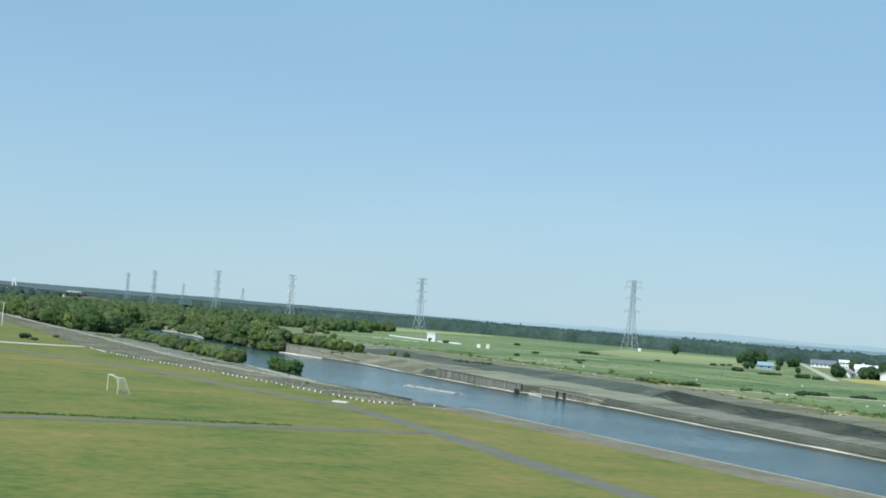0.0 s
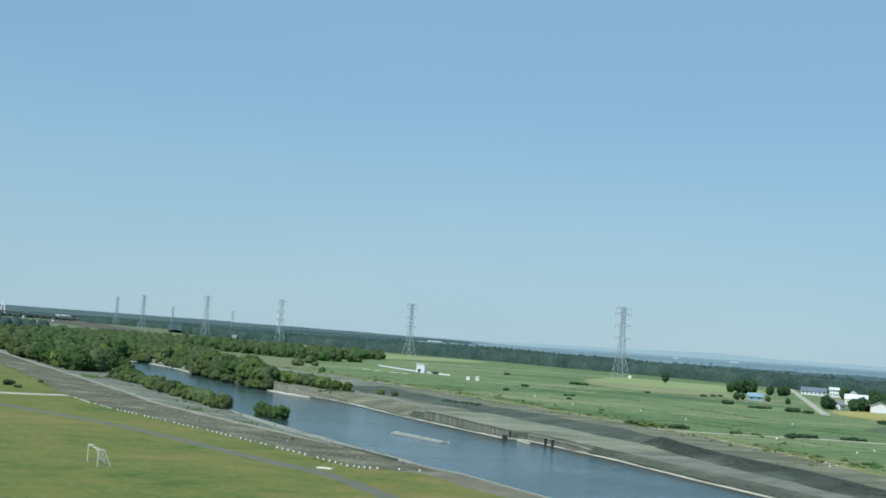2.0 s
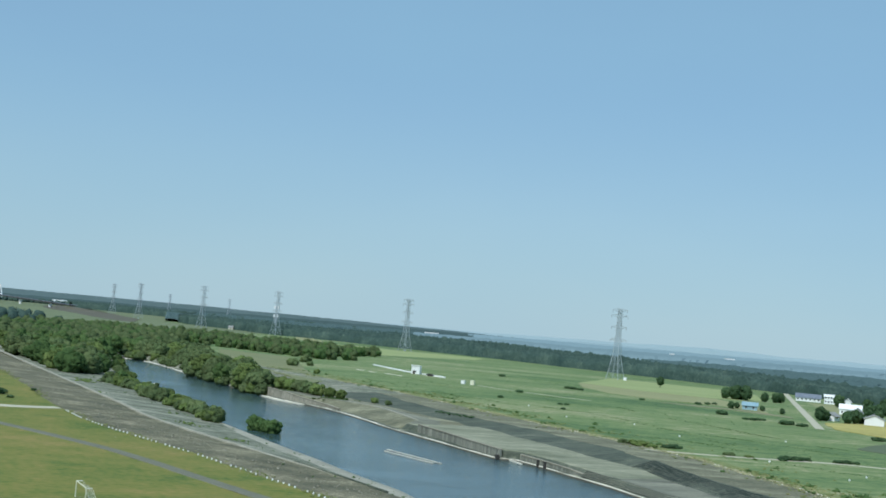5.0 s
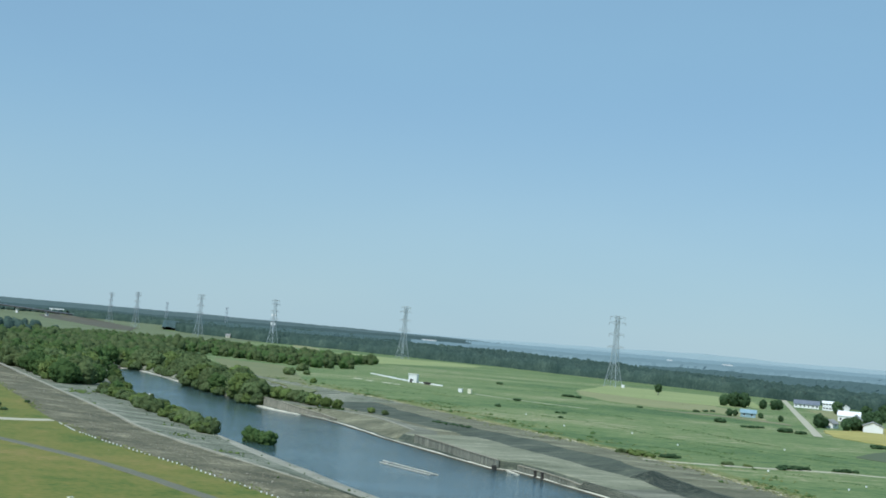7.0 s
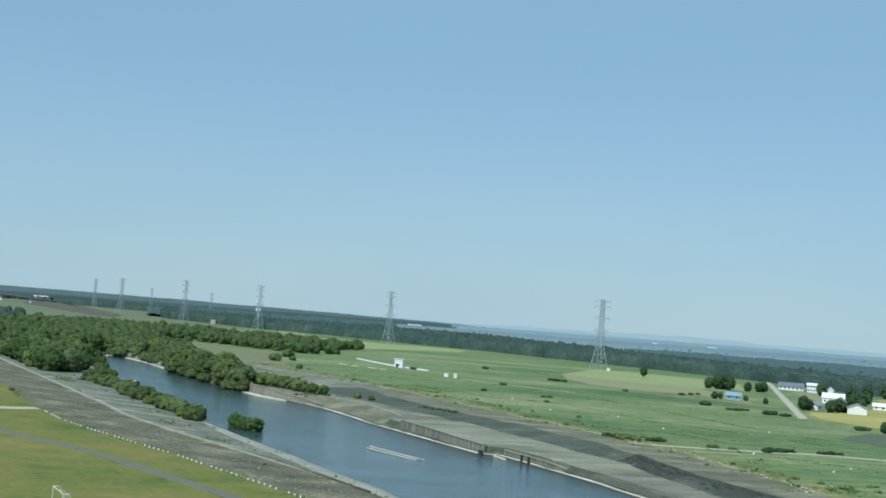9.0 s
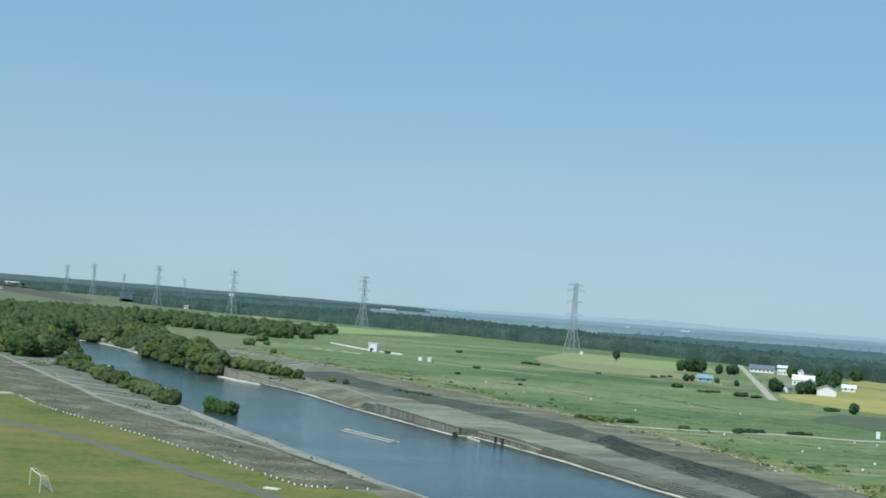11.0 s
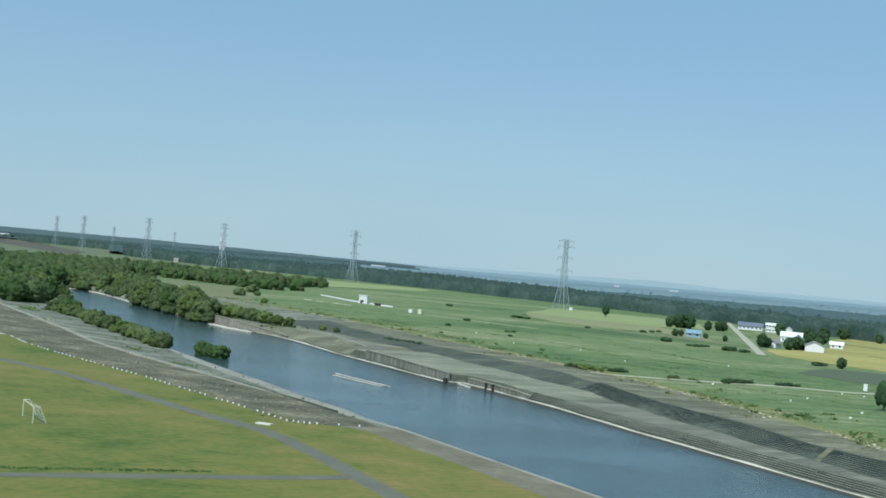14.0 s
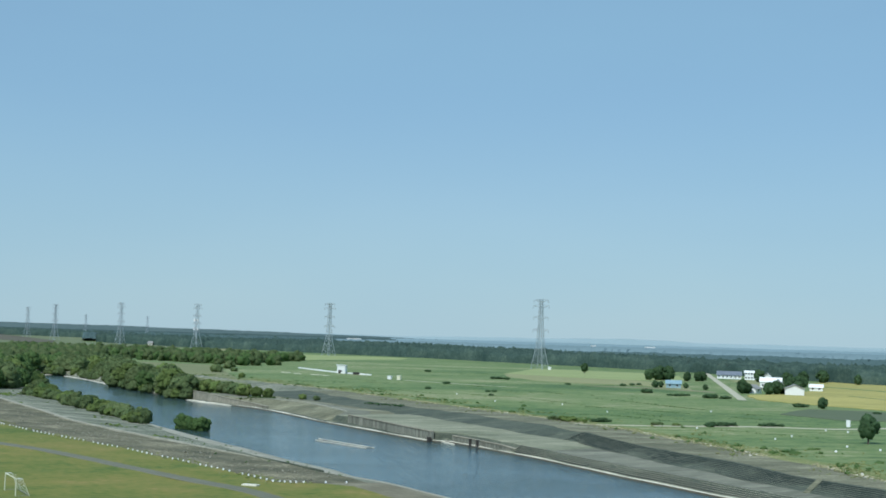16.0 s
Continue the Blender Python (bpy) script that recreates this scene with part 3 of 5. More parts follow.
def sheet(name, pts, mat, z, label):
    """A field: a low slab with its own crop, cut by points (x, y)."""
    edge = []
    for (xa, ya), (xb, yb) in zip(pts, pts[1:] + pts[:1]):  # uneven, grown-over edges
        n_ = max(1, int(math.hypot(xb - xa, yb - ya) / 5))
        for q in range(n_):
            x, y = xa + (xb - xa) * q / n_, ya + (yb - ya) * q / n_
            edge.append((x + 2.2 * wobble(x, y, 0.12, 31), y + 3.0 * wobble(x, y, 0.12, 32)))
    pts = edge
    k = len(pts)
    verts = [(x, y, z) for x, y in pts] + [(x, y, -0.3) for x, y in pts]
    faces = [tuple(range(k))] + [(i, (i + 1) % k, k + (i + 1) % k, k + i)[::-1] for i in range(k)]
    return tagged(new(name, mesh_of(name, verts, faces, [mat])), label, "field", kind="structure")


ribbon("road_hut_track", [(3, 666), (21, 644), (40, 625), (58, 612)], 1.3, 0.8, M["road"], 0.32, "thin pale track on the grass plain", "track")
ribbon("pavement_bank_kerb", SC((228, 94), (242, 93.1), (256, 91.1), (279, 88.6), (306, 85.4), (339, 83), (370, 83.9), (440, 83.9), (512, 83.9), (640, 84.3), (760, 84.6)), 0.7, 1.2, M["apron"], -0.78, "pale concrete kerb along the gravel bank", "kerb", 0.5)
ribbon("pavement_ridge_line", SC((364, 177), (385, 180.6), (413, 184.4), (430, 180)), 0.7, 0.9, M["apron"], -0.8, "worn pale line of old kerb on the bank", "kerb", 0.4)
sheet("ground_pale_field", [(71, 846), (106, 800), (150, 776), (184, 800), (202, 905), (188, 962), (111, 1008), (79, 878)], M["pale"], 0.31, "pale green cropped field")
sheet("ground_beige_field", [(67, 775), (78, 716), (106, 694), (133, 684), (151, 640), (159, 690), (148, 773), (106, 797), (70, 842)], M["beige"], 0.3, "dry beige mown field")
sheet("ground_soil_strip", [(97, 660), (110, 652), (133, 645), (156, 612), (158, 626), (137, 656), (112, 662)], M["soil_strip"], 0.31, "narrow strip of bare brown soil")
sheet("ground_far_field", [(-161, 1330), (-134, 1388), (-95, 1330), (-64, 1315), (-20, 1330), (10, 1290), (0, 1200), (-29, 1165), (-55, 1114), (-77, 1082), (-102, 1132), (-127, 1218)], M["pale"], 0.33, "pale dry meadow before the woods")
sheet("ground_dry_strip", [(-231, 1603), (-213, 1598), (-179, 1467), (-168, 1360), (-197, 1434), (-209, 1452)], M["beige"], 0.34, "pale dry strip before the far woods")
sheet("ground_brown_meadow", [(-1000, 2960), (-900, 2770), (-799, 2560), (-669, 2278), (-557, 1998), (-503, 1853), (-448, 1625), (-493, 1670), (-560, 1800), (-640, 1970), (-756, 2187), (-900, 2560)], M["levee"], 0.42, "brown ploughed strip beside the levee")
sheet("ground_upstream_meadow", [(-960, 2970), (-799, 2575), (-669, 2290), (-557, 2010), (-500, 1853), (-446, 1625), (-400, 1470), (-300, 1480), (-270, 1610), (-340, 1725), (-420, 1816), (-480, 1900), (-500, 2330), (-620, 2490), (-890, 2760)], M["meadow"], 0.32, "dull green meadow before the far woods")
sheet("ground_olive_meadow", [(-1240, 3200), (-1500, 3000), (-1200, 2200), (-800, 1620), (-620, 1380), (-430, 1330), (-404, 1481), (-450, 1630), (-493, 1675), (-560, 1805), (-640, 1975), (-756, 2192), (-900, 2565), (-1000, 2965)], M["meadow"], 0.3, "olive meadow between woods and ploughed strip")
sheet("ground_dry_patch", SC((505, 188), (560, 203), (610, 208), (660, 212), (740, 228), (800, 240), (862, 258), (800, 287), (740, 272), (660, 246), (590, 226), (540, 215)), M["dry_meadow"], 0.33, "dry brownish meadow behind the riverside trees")
sheet("ground_farm_strip", [(203, 700), (212, 760), (222, 842), (262, 862), (252, 800), (236, 760), (216, 706)], M["beige"], 0.34, "pale dry strip of ground beside the farm")
sheet("ground_rice_field", [(165, 592), (157, 546), (166, 522), (178, 502), (192, 478), (205, 445), (330, 440), (370, 790), (300, 860), (262, 800), (258, 745), (224, 676), (196, 622)], M["rice"], 0.45, "ripe yellow rice field")
sheet("ground_dark_plot", [(133, 434), (143, 456), (158, 477), (176, 474), (194, 454), (186, 428), (164, 410), (144, 412)], M["soil"], 0.36, "dark green ploughed plot")


# ---- leaves and trees ----
def ico(level):
    bm = bmesh.new()
    bmesh.ops.create_icosphere(bm, subdivisions=level, radius=1)
    v = np.array([q.co[:] for q in bm.verts])
    f = np.array([[q.index for q in w.verts] for w in bm.faces])
    bm.free()
    return v, f


ICO1, ICO2, ICO3, ICO4 = ico(1), ico(2), ico(3), ico(4)


def blob(rng, centre, size, level=ICO2, rough=0.28):
    v, f = level
    r = 1 + rough * (rng.random(len(v)) * 2 - 1)
    return v * r[:, None] * size + centre, f


def leaf_quads(rng, centres, normals, size):
    """Small tilted leaf sprays."""
    k = len(centres)
    t = rng.normal(size=(k, 3))
    a = np.cross(normals, t)
    a /= np.linalg.norm(a, axis=1)[:, None] + 1e-9
    b = np.cross(a, t)
    b /= np.linalg.norm(b, axis=1)[:, None] + 1e-9
    s = size * (0.5 + rng.random((k, 1)))
    v = np.stack([centres - a * s, centres + b * s * 0.6, centres + a * s, centres - b * s * 0.6], 1).reshape(-1, 3)
    return v, np.arange(4 * k).reshape(-1, 4)


def leafy_clump(rng, centre, size, level=ICO3, lump=0.3):
    """A leafy clump with an uneven, billowing outline."""
    v, f = level
    o = rng.random(3) * 60
    r = np.array([1 + lump * noise.noise(Vector(q * 1.7 + o)) + 0.9 * lump * noise.noise(Vector(q * 3.6 + o)) + 0.55 * lump * noise.noise(Vector(q * 8.0 + o)) for q in v])
    r += 0.07 * (rng.random(len(v)) - 0.5)
    return v * r[:, None] * size + centre, f


def crown_data(rng, radius, height, base, clumps, leaves, leaf=0.35):
    """A crown: an uneven leafy dome, smaller billows half sunk into it, and sprays of leaves standing off."""
    rise = height - base
    big = radius > 4
    core = np.array([0, 0, base + 0.44 * rise])
    dome = np.array([0.70 * radius, 0.70 * radius, 0.46 * rise])
    pieces = [leafy_clump(rng, core, dome, ICO4 if big else ICO3, 0.34)]
    spots = [(core, dome, leaves // 3)]
    for i in range(clumps):
        q = (i + 0.5) / clumps
        tilt, ang = math.acos(1.0 - 1.45 * q), i * 2.4 + 0.9 * rng.random()
        way = np.array([math.sin(tilt) * math.cos(ang), math.sin(tilt) * math.sin(ang), math.cos(tilt)])
        size = np.array([1, 1, 0.92]) * radius * (0.17 + 0.2 * rng.random() ** 1.4)
        size[2] = min(size[2], rise * 0.3)
        centre = core + way * dome * (0.80 + 0.26 * rng.random())
        pieces.append(leafy_clump(rng, centre, size, ICO3, 0.46))
        spots.append((centre, size, leaves * 2 // (3 * clumps)))
    cs, ns = [], []
    for centre, size, k in spots:
        d = rng.normal(size=(k, 3))
        d /= np.linalg.norm(d, axis=1)[:, None]
        d[:, 2] = np.where(d[:, 2] < -0.3, -d[:, 2], d[:, 2])
        cs.append(centre + d * size * (0.9 + 0.34 * rng.random((k, 1))))
        ns.append(d)
    verts, faces, off = [], [], 0
    for v, f in pieces:
        verts.append(v)
        faces += (f + off).tolist()
        off += len(v)
    v, f = leaf_quads(rng, np.concatenate(cs), np.concatenate(ns), leaf)
    verts.append(v)
    faces += (f + off).tolist()
    return np.concatenate(verts), faces


def trunk_data(rng, height, r):
    """A tapered, slightly bent trunk with four limbs."""
    pieces = []

    def limb(a, b, r0, r1):
        a, b = Vector(a), Vector(b)
        d = (b - a).normalized()
        x = d.orthogonal().normalized()
        y = d.cross(x)
        ring = [(p + (x * math.cos(q) + y * math.sin(q)) * rad) for p, rad in ((a, r0), (b, r1)) for q in [k * 1.0472 for k in range(6)]]
        pieces.append(([tuple(p) for p in ring], [(k, (k + 1) % 6, 6 + (k + 1) % 6, 6 + k) for k in range(6)]))

    mid = (0.15 * rng.normal(), 0.15 * rng.normal(), height * 0.4)
    limb((0, 0, -0.3), mid, r, r * 0.75)
    limb(mid, (mid[0] * 2, mid[1] * 2, height * 0.8), r * 0.75, r * 0.3)
    for k in range(4):
        q = k * 1.57 + rng.random()
        limb((mid[0], mid[1], height * (0.3 + 0.08 * k)), (math.cos(q) * height * 0.24, math.sin(q) * height * 0.24, height * (0.55 + 0.07 * k)), r * 0.45, r * 0.15)
    return joined(pieces)


rng = np.random.default_rng(4)


def tree(name, height, radius, base, mat, label, clumps=16, leaves=900, leaf=0.3):
    ob = thing(name, Matrix(), label, "tree")
    part("trunk", trunk_data(rng, height, 0.035 * height), M["bark"], ob)
    part("crown", crown_data(rng, radius, height, base, clumps, leaves, leaf), mat, ob, smooth=True)
    return ob


def shrub(height, radius, mat, label, clumps=9, leaves=600):
    ob = thing("bush", Matrix(), label, "bush")
    part("stems", trunk_data(rng, height * 0.7, 0.09), M["bark"], ob)
    part("crown", crown_data(rng, radius, height, 0.0, clumps, leaves, 0.2), mat, ob, smooth=True)
    return ob


willows = [tree("willow_tree", 7.6, 5.2, -0.2, M["olive" if i == 2 else "willow"], "grey-green willow tree growing on the river bank", 15, 1100, 0.36) for i in range(5)]
greens = [tree("alder_tree", 7.2, 5.2, -0.2, M[("leaf", "leaf", "willow", "olive")[i]], "fresh green broad tree growing on the river bank", 15, 1100, 0.36) for i in range(4)]
bushes = [shrub(3.4, 2.8, M["olive" if i % 3 else "willow"], "dense green bush growing at the water's edge") for i in range(4)]
dark_bushes = [shrub(3.0, 2.6, M["dark_leaf"], "dark green bush on the open grass plain", 7, 420) for i in range(3)]
used = set()


def plant(kinds, x, y, z, size, group="", label=""):
    """Stand one of the kinds at a place: the first of each kind itself, then copies."""
    fresh = [k for k in kinds if k.name not in used]
    ob = fresh[0] if fresh else kinds[int(rng.integers(len(kinds)))]
    m = pose(x, y, z, 0, 0, rng.random() * 360) @ Matrix.Diagonal((size * (0.9 + 0.25 * rng.random()), size * (0.9 + 0.25 * rng.random()), size, 1))
    if ob.name in used:
        o = copy_thing(ob, m)
        o.matrix_basis = m
    else:
        used.add(ob.name)
        o = ob
        o.matrix_basis = m
    return tagged(o, label, group=group)


def scatter(s0, s1, c0, c1, gap, inside):
    """Places on a shaken grid in river metres."""
    out = []
    for s in np.arange(s0, s1, gap):
        for c in np.arange(c0, c1, gap):
            q = (s + gap * (rng.random() - 0.5) * 0.9, c + gap * (rng.random() - 0.5) * 0.9)
            if inside(*q):
                out.append(q)
    return out


for s, c in scatter(512, 770, 85, 165, 10.2, lambda s, c: near_berm(s) + 4 < c < near_water(s) - (9 if s < 560 else 6)):
    p = P(s, c)
    plant(greens, p.x, p.y, -2.2, 0.9 + 0.4 * rng.random(), "trees on the near bank")
willow_back = curve((478, 172), (500, 176), (530, 181), (576, 190), (607, 194), (637, 194), (727, 209), (776, 215), (880, 226), (990, 245), (1100, 245))
for s, c in scatter(486, 770, 158, 225, 9.0, lambda s, c: far_water(s) + (-1.5 if s < 580 else 5.0) < c < willow_back(s) - 3):
    p = P(s, c)
    plant(willows if rng.random() < 0.85 else greens, p.x, p.y, -2.4, 0.85 + 0.5 * rng.random(), "willows on the far bank")
for s in np.arange(480, 768, 7.5):
    for q in (-2.5, 1.5):
        if rng.random() < (0.8 if not 585 < s < 712 else 0.55):
            p = P(s + 4 * rng.random(), far_water(s) + q + 2 * rng.normal() + (6 if 588 < s < 704 else 0))
            plant(willows, p.x, p.y, -4.0, 0.42 + 0.3 * rng.random(), "willows on the far bank")
for s in np.arange(512, 690, 7.0):
    if rng.random() < 0.7 and not 618 < s < 672:
        p = P(s, near_water(s) + 1.0 * rng.normal() - 0.5)
        plant(greens, p.x, p.y, -3.9, 0.4 + 0.3 * rng.random(), "trees on the near bank")
for s, c in scatter(340, 480, 96, 112, 4.0, lambda s, c: near_water(s) - 5.0 + 3 * wobble(s, 0, 0.05) < c < near_water(s) + 1.0):
    if rng.random() < 0.75:
        p = P(s, c)
        plant(bushes, p.x, p.y, -2.6, 0.66 + 0.7 * rng.random(), "bushes along the water")
for s, c, q in ((341, 115.4, 0.62), (337.6, 116.6, 0.5), (334.2, 117.6, 0.56)):
    p = P(s, c)
    plant(greens[:1], p.x, p.y, -4.6, q, "bushes standing in the shallows", "dark green round bush standing in the shallow river")
for s, c, q in ((486, 165, 1.7), (489, 163, 1.6), (479, 171, 1.5), (472, 172, 1.4), (466, 174, 1.4), (460, 175, 1.3), (455, 177, 1.3), (449, 180, 1.1), (443, 182, 1.0), (429, 190, 0.6), (421, 192, 0.5), (673, 245, 1.3), (736, 276, 1.4), (690, 262, 0.8), (600, 232, 0.8)):
    p = P(s, c)
    plant(bushes, p.x, p.y, -0.8 if c < 200 else 0.0, q, "bushes on the far bank")


for s, c, q in ((484, 172, 0.66), (480, 174, 0.55)):
    p = P(s, c)
    plant(greens, p.x, p.y, -1.4, q, "trees on the far bank", "dark green round bush behind the river wall")


def woods(name, places, mat, label, h0, h1, each=4, level=ICO2, girth=1.0):
    """Uncountable trees as one mesh of leafy clumps."""
    verts, faces, off = [], [], 0
    kinds = [leafy_clump(rng, np.zeros(3), np.ones(3), level, 0.42) for _ in range(12)]
    for x, y, z in places:
        h = h0 + (h1 - h0) * rng.random()
        for k in range(each):
            v, f = kinds[int(rng.integers(12))]
            size = h * (0.26 + 0.12 * rng.random()) * girth
            q, cc, ss_ = rng.random() * 6.283, 0, 0
            cc, ss_ = math.cos(q), math.sin(q)
            w = v @ np.array([[cc, -ss_, 0], [ss_, cc, 0], [0, 0, 1.0]]) * size * np.array([1, 1, 1.05])
            up = h * (0.22 + 0.5 * (k / max(1, each - 1))) if each > 2 else h * (0.3 + 0.4 * k)
            w += np.array([x + rng.normal() * h * 0.17, y + rng.normal() * h * 0.17, z + up])
            verts.append(w)
            faces += (f + off).tolist()
            off += len(w)
            if each > 2:
                d = rng.normal(size=(26, 3))
                d /= np.linalg.norm(d, axis=1)[:, None]
                d[:, 2] = np.abs(d[:, 2])
                w, f = leaf_quads(rng, w.mean(0) + d * size * (0.92 + 0.34 * rng.random((26, 1))), d, 0.42)
                verts.append(w)
                faces += (f + off).tolist()
                off += len(w)
    return tagged(new(name, mesh_of(name, np.concatenate(verts), faces, [mat], smooth=True)), label, "woods", kind="stuff")


def at_sc(list_, z=0.0):
    return [(*P(s, c).to_2d(), z) for s, c in list_]


inland_front = curve((240, 985), (265, 930), (278, 888), (290, 850), (304, 806), (335, 796), (349, 830), (381, 905), (440, 985))
river_places = at_sc(scatter(765, 1130, 45, 250, 9.0, lambda s, c: c < willow_back(s) - 3), -1.0)
inland_places = at_sc(scatter(780, 1220, 236, 440, 8.5, lambda s, c: s > inland_front(c) + 14 * wobble(s, c, 0.03) and s < 1240 - max(0, c - 320) * 2.2 and wobble(s, c, 0.025, 11) > -0.16))
woods("riverside_woods", [p for i, p in enumerate(river_places) if i % 5 < 3], M["willow"], "grey-green riverside woods seen from above", 6, 9.5, each=4, level=ICO2, girth=1.12)
woods("riverside_woods", [p for i, p in enumerate(river_places) if i % 5 > 2], M["leaf"], "fresh green riverside trees among willows", 5.5, 9, each=4, level=ICO2, girth=1.12)
woods("inland_woods", [p for i, p in enumerate(inland_places) if i % 2], M["willow"], "grey-green low woods on the plain", 4.5, 8.0, each=4, level=ICO2, girth=1.12)
woods("inland_woods", [p for i, p in enumerate(inland_places) if not i % 2], M["leaf"], "dark green low woods on the plain", 4, 7, each=4, level=ICO2, girth=1.12)


clump = [(-390 + 11 * rng.normal(), 1035 + 30 * rng.normal(), 0.0) for _ in range(40)]
# takes the haze-tinted leaf colour of the far woods
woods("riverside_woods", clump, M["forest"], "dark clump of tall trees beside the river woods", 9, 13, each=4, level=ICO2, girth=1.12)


def belt():
    """The belt of woods: its front edge and treetops as one rough leafy mass."""
    front = curve((-900, 2750), (-600, 2480), (-540, 2330), (-462, 1925), (-425, 1826), (-345, 1735), (-280, 1625), (-143, 1520), (-58, 1415), (8, 1360), (129, 1190), (202, 1090), (240, 1030), (262, 965), (306, 825), (335, 804), (420, 750), (700, 650), (900, 610))
    back = [0.0, 0.8, 1.8, 3.2, 5.0] + [5.0 + 2.6 * k + 0.16 * k * k for k in range(1, 58)]
    rise = [-0.02, 0.34, 0.62, 0.85, 0.97] + [1.0] * 57
    verts, faces, k = [], [], len(back)
    xs = np.arange(-900, 900, 1.7)
    for i, x in enumerate(xs):
        f = front(x) + 12 * wobble(x, 0, 0.02) + 5 * wobble(x, 5, 0.09)
        deep = float(np.interp(x, [60, 260, 900], [1.0, 0.4, 0.3]))
        loose = 0.4 / (1 + 0.5 * abs(front(x + 1) - front(x - 1)))
        for b_, up in zip(back, rise):
            b_ *= deep
            xx, y = x + loose * rng.normal() + b_ * x / 2500, f + b_ + deep * min(0.9, 0.3 + 0.02 * b_) * rng.normal()
            h = float(np.interp(x, [0, 250], [10.2, 8.6])) + 3.0 * wobble(xx, y, 0.012, 3) + 3.4 * wobble(xx, y, 0.11, 4) + 1.1 * rng.normal()
            verts.append((xx, y, max(0.3, h) * up))
        if i:
            q = (i - 1) * k
            faces += [(q + j, q + k + j, q + k + j + 1, q + j + 1) for j in range(k - 1)]
    # the belt's haze lies in its leaf colour
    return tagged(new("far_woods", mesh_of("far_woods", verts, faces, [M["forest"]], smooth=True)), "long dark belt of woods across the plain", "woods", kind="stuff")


belt()
wide = [(x + 30 * rng.normal(), y + 20 * rng.normal(), 0) for y in np.arange(2640, 3060, 40) for x in np.arange(-0.46 * y, -0.12 * y, 14) if y > 2940 or x > -0.27 * y]
woods("distant_woods", wide, M["forest"], "distant woods towards the horizon in haze-tinted colour", 12, 18, each=1, girth=1.2)


def skyline(name, x0, x1, y, height, mat, label, category):
    """A far strip of land with an uneven upper edge."""
    verts, faces, k = [], [], 260
    for i in range(k + 1):
        x = x0 + (x1 - x0) * i / k
        verts += [(x, y, -6), (x, y + 30, height(x))]
        if i:
            faces.append((2 * i - 2, 2 * i, 2 * i + 1, 2 * i - 1))
    tagged(new(name, mesh_of(name, verts, faces, [mat])), label, category, kind="structure")


def canopy(name, rows, left, right, mat, label, top=9.5):
    """The tops of far woods as one rolling sheet."""
    verts, faces, k = [], [], 220
    for i, y in enumerate(rows):
        x0, x1 = left * y, right * y
        for j in range(k + 1):
            x = x0 + (x1 - x0) * j / k
            z = top + 2.2 * wobble(x, y, 0.006, 6) + 1.6 * wobble(x, y, 0.03, 2) + 1.8 * (rng.random() - 0.5)
            verts.append((x, y + 18 * (rng.random() - 0.5), z - (9 if j in (0, k) or not i else 0)))
        if i:
            q = (i - 1) * (k + 1)
            faces += [(q + j, q + j + 1, q + k + j + 2, q + k + j + 1) for j in range(k)]
    tagged(new(name, mesh_of(name, verts, faces, [mat])), label, "woods", kind="structure")


def hills():
    # no haze in the air here; the sheets' colours carry it
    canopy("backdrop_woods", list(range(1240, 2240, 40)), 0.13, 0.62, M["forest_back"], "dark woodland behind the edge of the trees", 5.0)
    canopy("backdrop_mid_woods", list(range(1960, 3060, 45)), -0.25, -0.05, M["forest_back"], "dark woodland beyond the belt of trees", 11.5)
    canopy("backdrop_far_woods", list(range(2160, 3060, 45)), -0.19, 0.62, M["canopy"], "woodland beyond the belt of trees in haze-tinted colour", 10.0)
    canopy("backdrop_left_woods", list(range(3040, 4860, 90)), -0.62, 0.0, M["left_canopy"], "wooded plain upstream in haze-tinted colour", 10.5)
    canopy("backdrop_plain", list(range(3040, 4860, 90)), -0.01, 0.62, M["ridge"], "woodland plain towards the horizon, coloured blue for haze", 10.5)
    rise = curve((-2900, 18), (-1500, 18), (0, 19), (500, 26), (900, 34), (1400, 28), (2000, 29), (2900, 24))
    skyline("backdrop_hills", -2900, 2900, 4890, lambda x: rise(x) + 7 * wobble(x, 0, 0.002, 5) + 3 * wobble(x, 0, 0.008, 2), M["hill"], "low hills on the horizon, coloured haze blue", "hills")
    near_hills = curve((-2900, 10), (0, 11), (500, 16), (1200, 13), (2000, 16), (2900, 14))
    skyline("backdrop_low_hills", -2900, 2900, 4875, lambda x: near_hills(x) + 5 * wobble(x, 0, 0.003, 15) + 2 * wobble(x, 0, 0.012, 12), M["low_hill"], "wooded foothills with haze mixed into their colour", "hills")
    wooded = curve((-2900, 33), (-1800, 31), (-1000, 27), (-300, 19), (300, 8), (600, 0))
    skyline("backdrop_ridge", -2900, 600, 4868, lambda x: wooded(x) + 2.5 * wobble(x, 0, 0.005, 8) + 1.5 * wobble(x, 0, 0.04, 3), M["ridge_near"], "distant wooded ridge upstream in haze-tinted colour", "ridge")


hills()


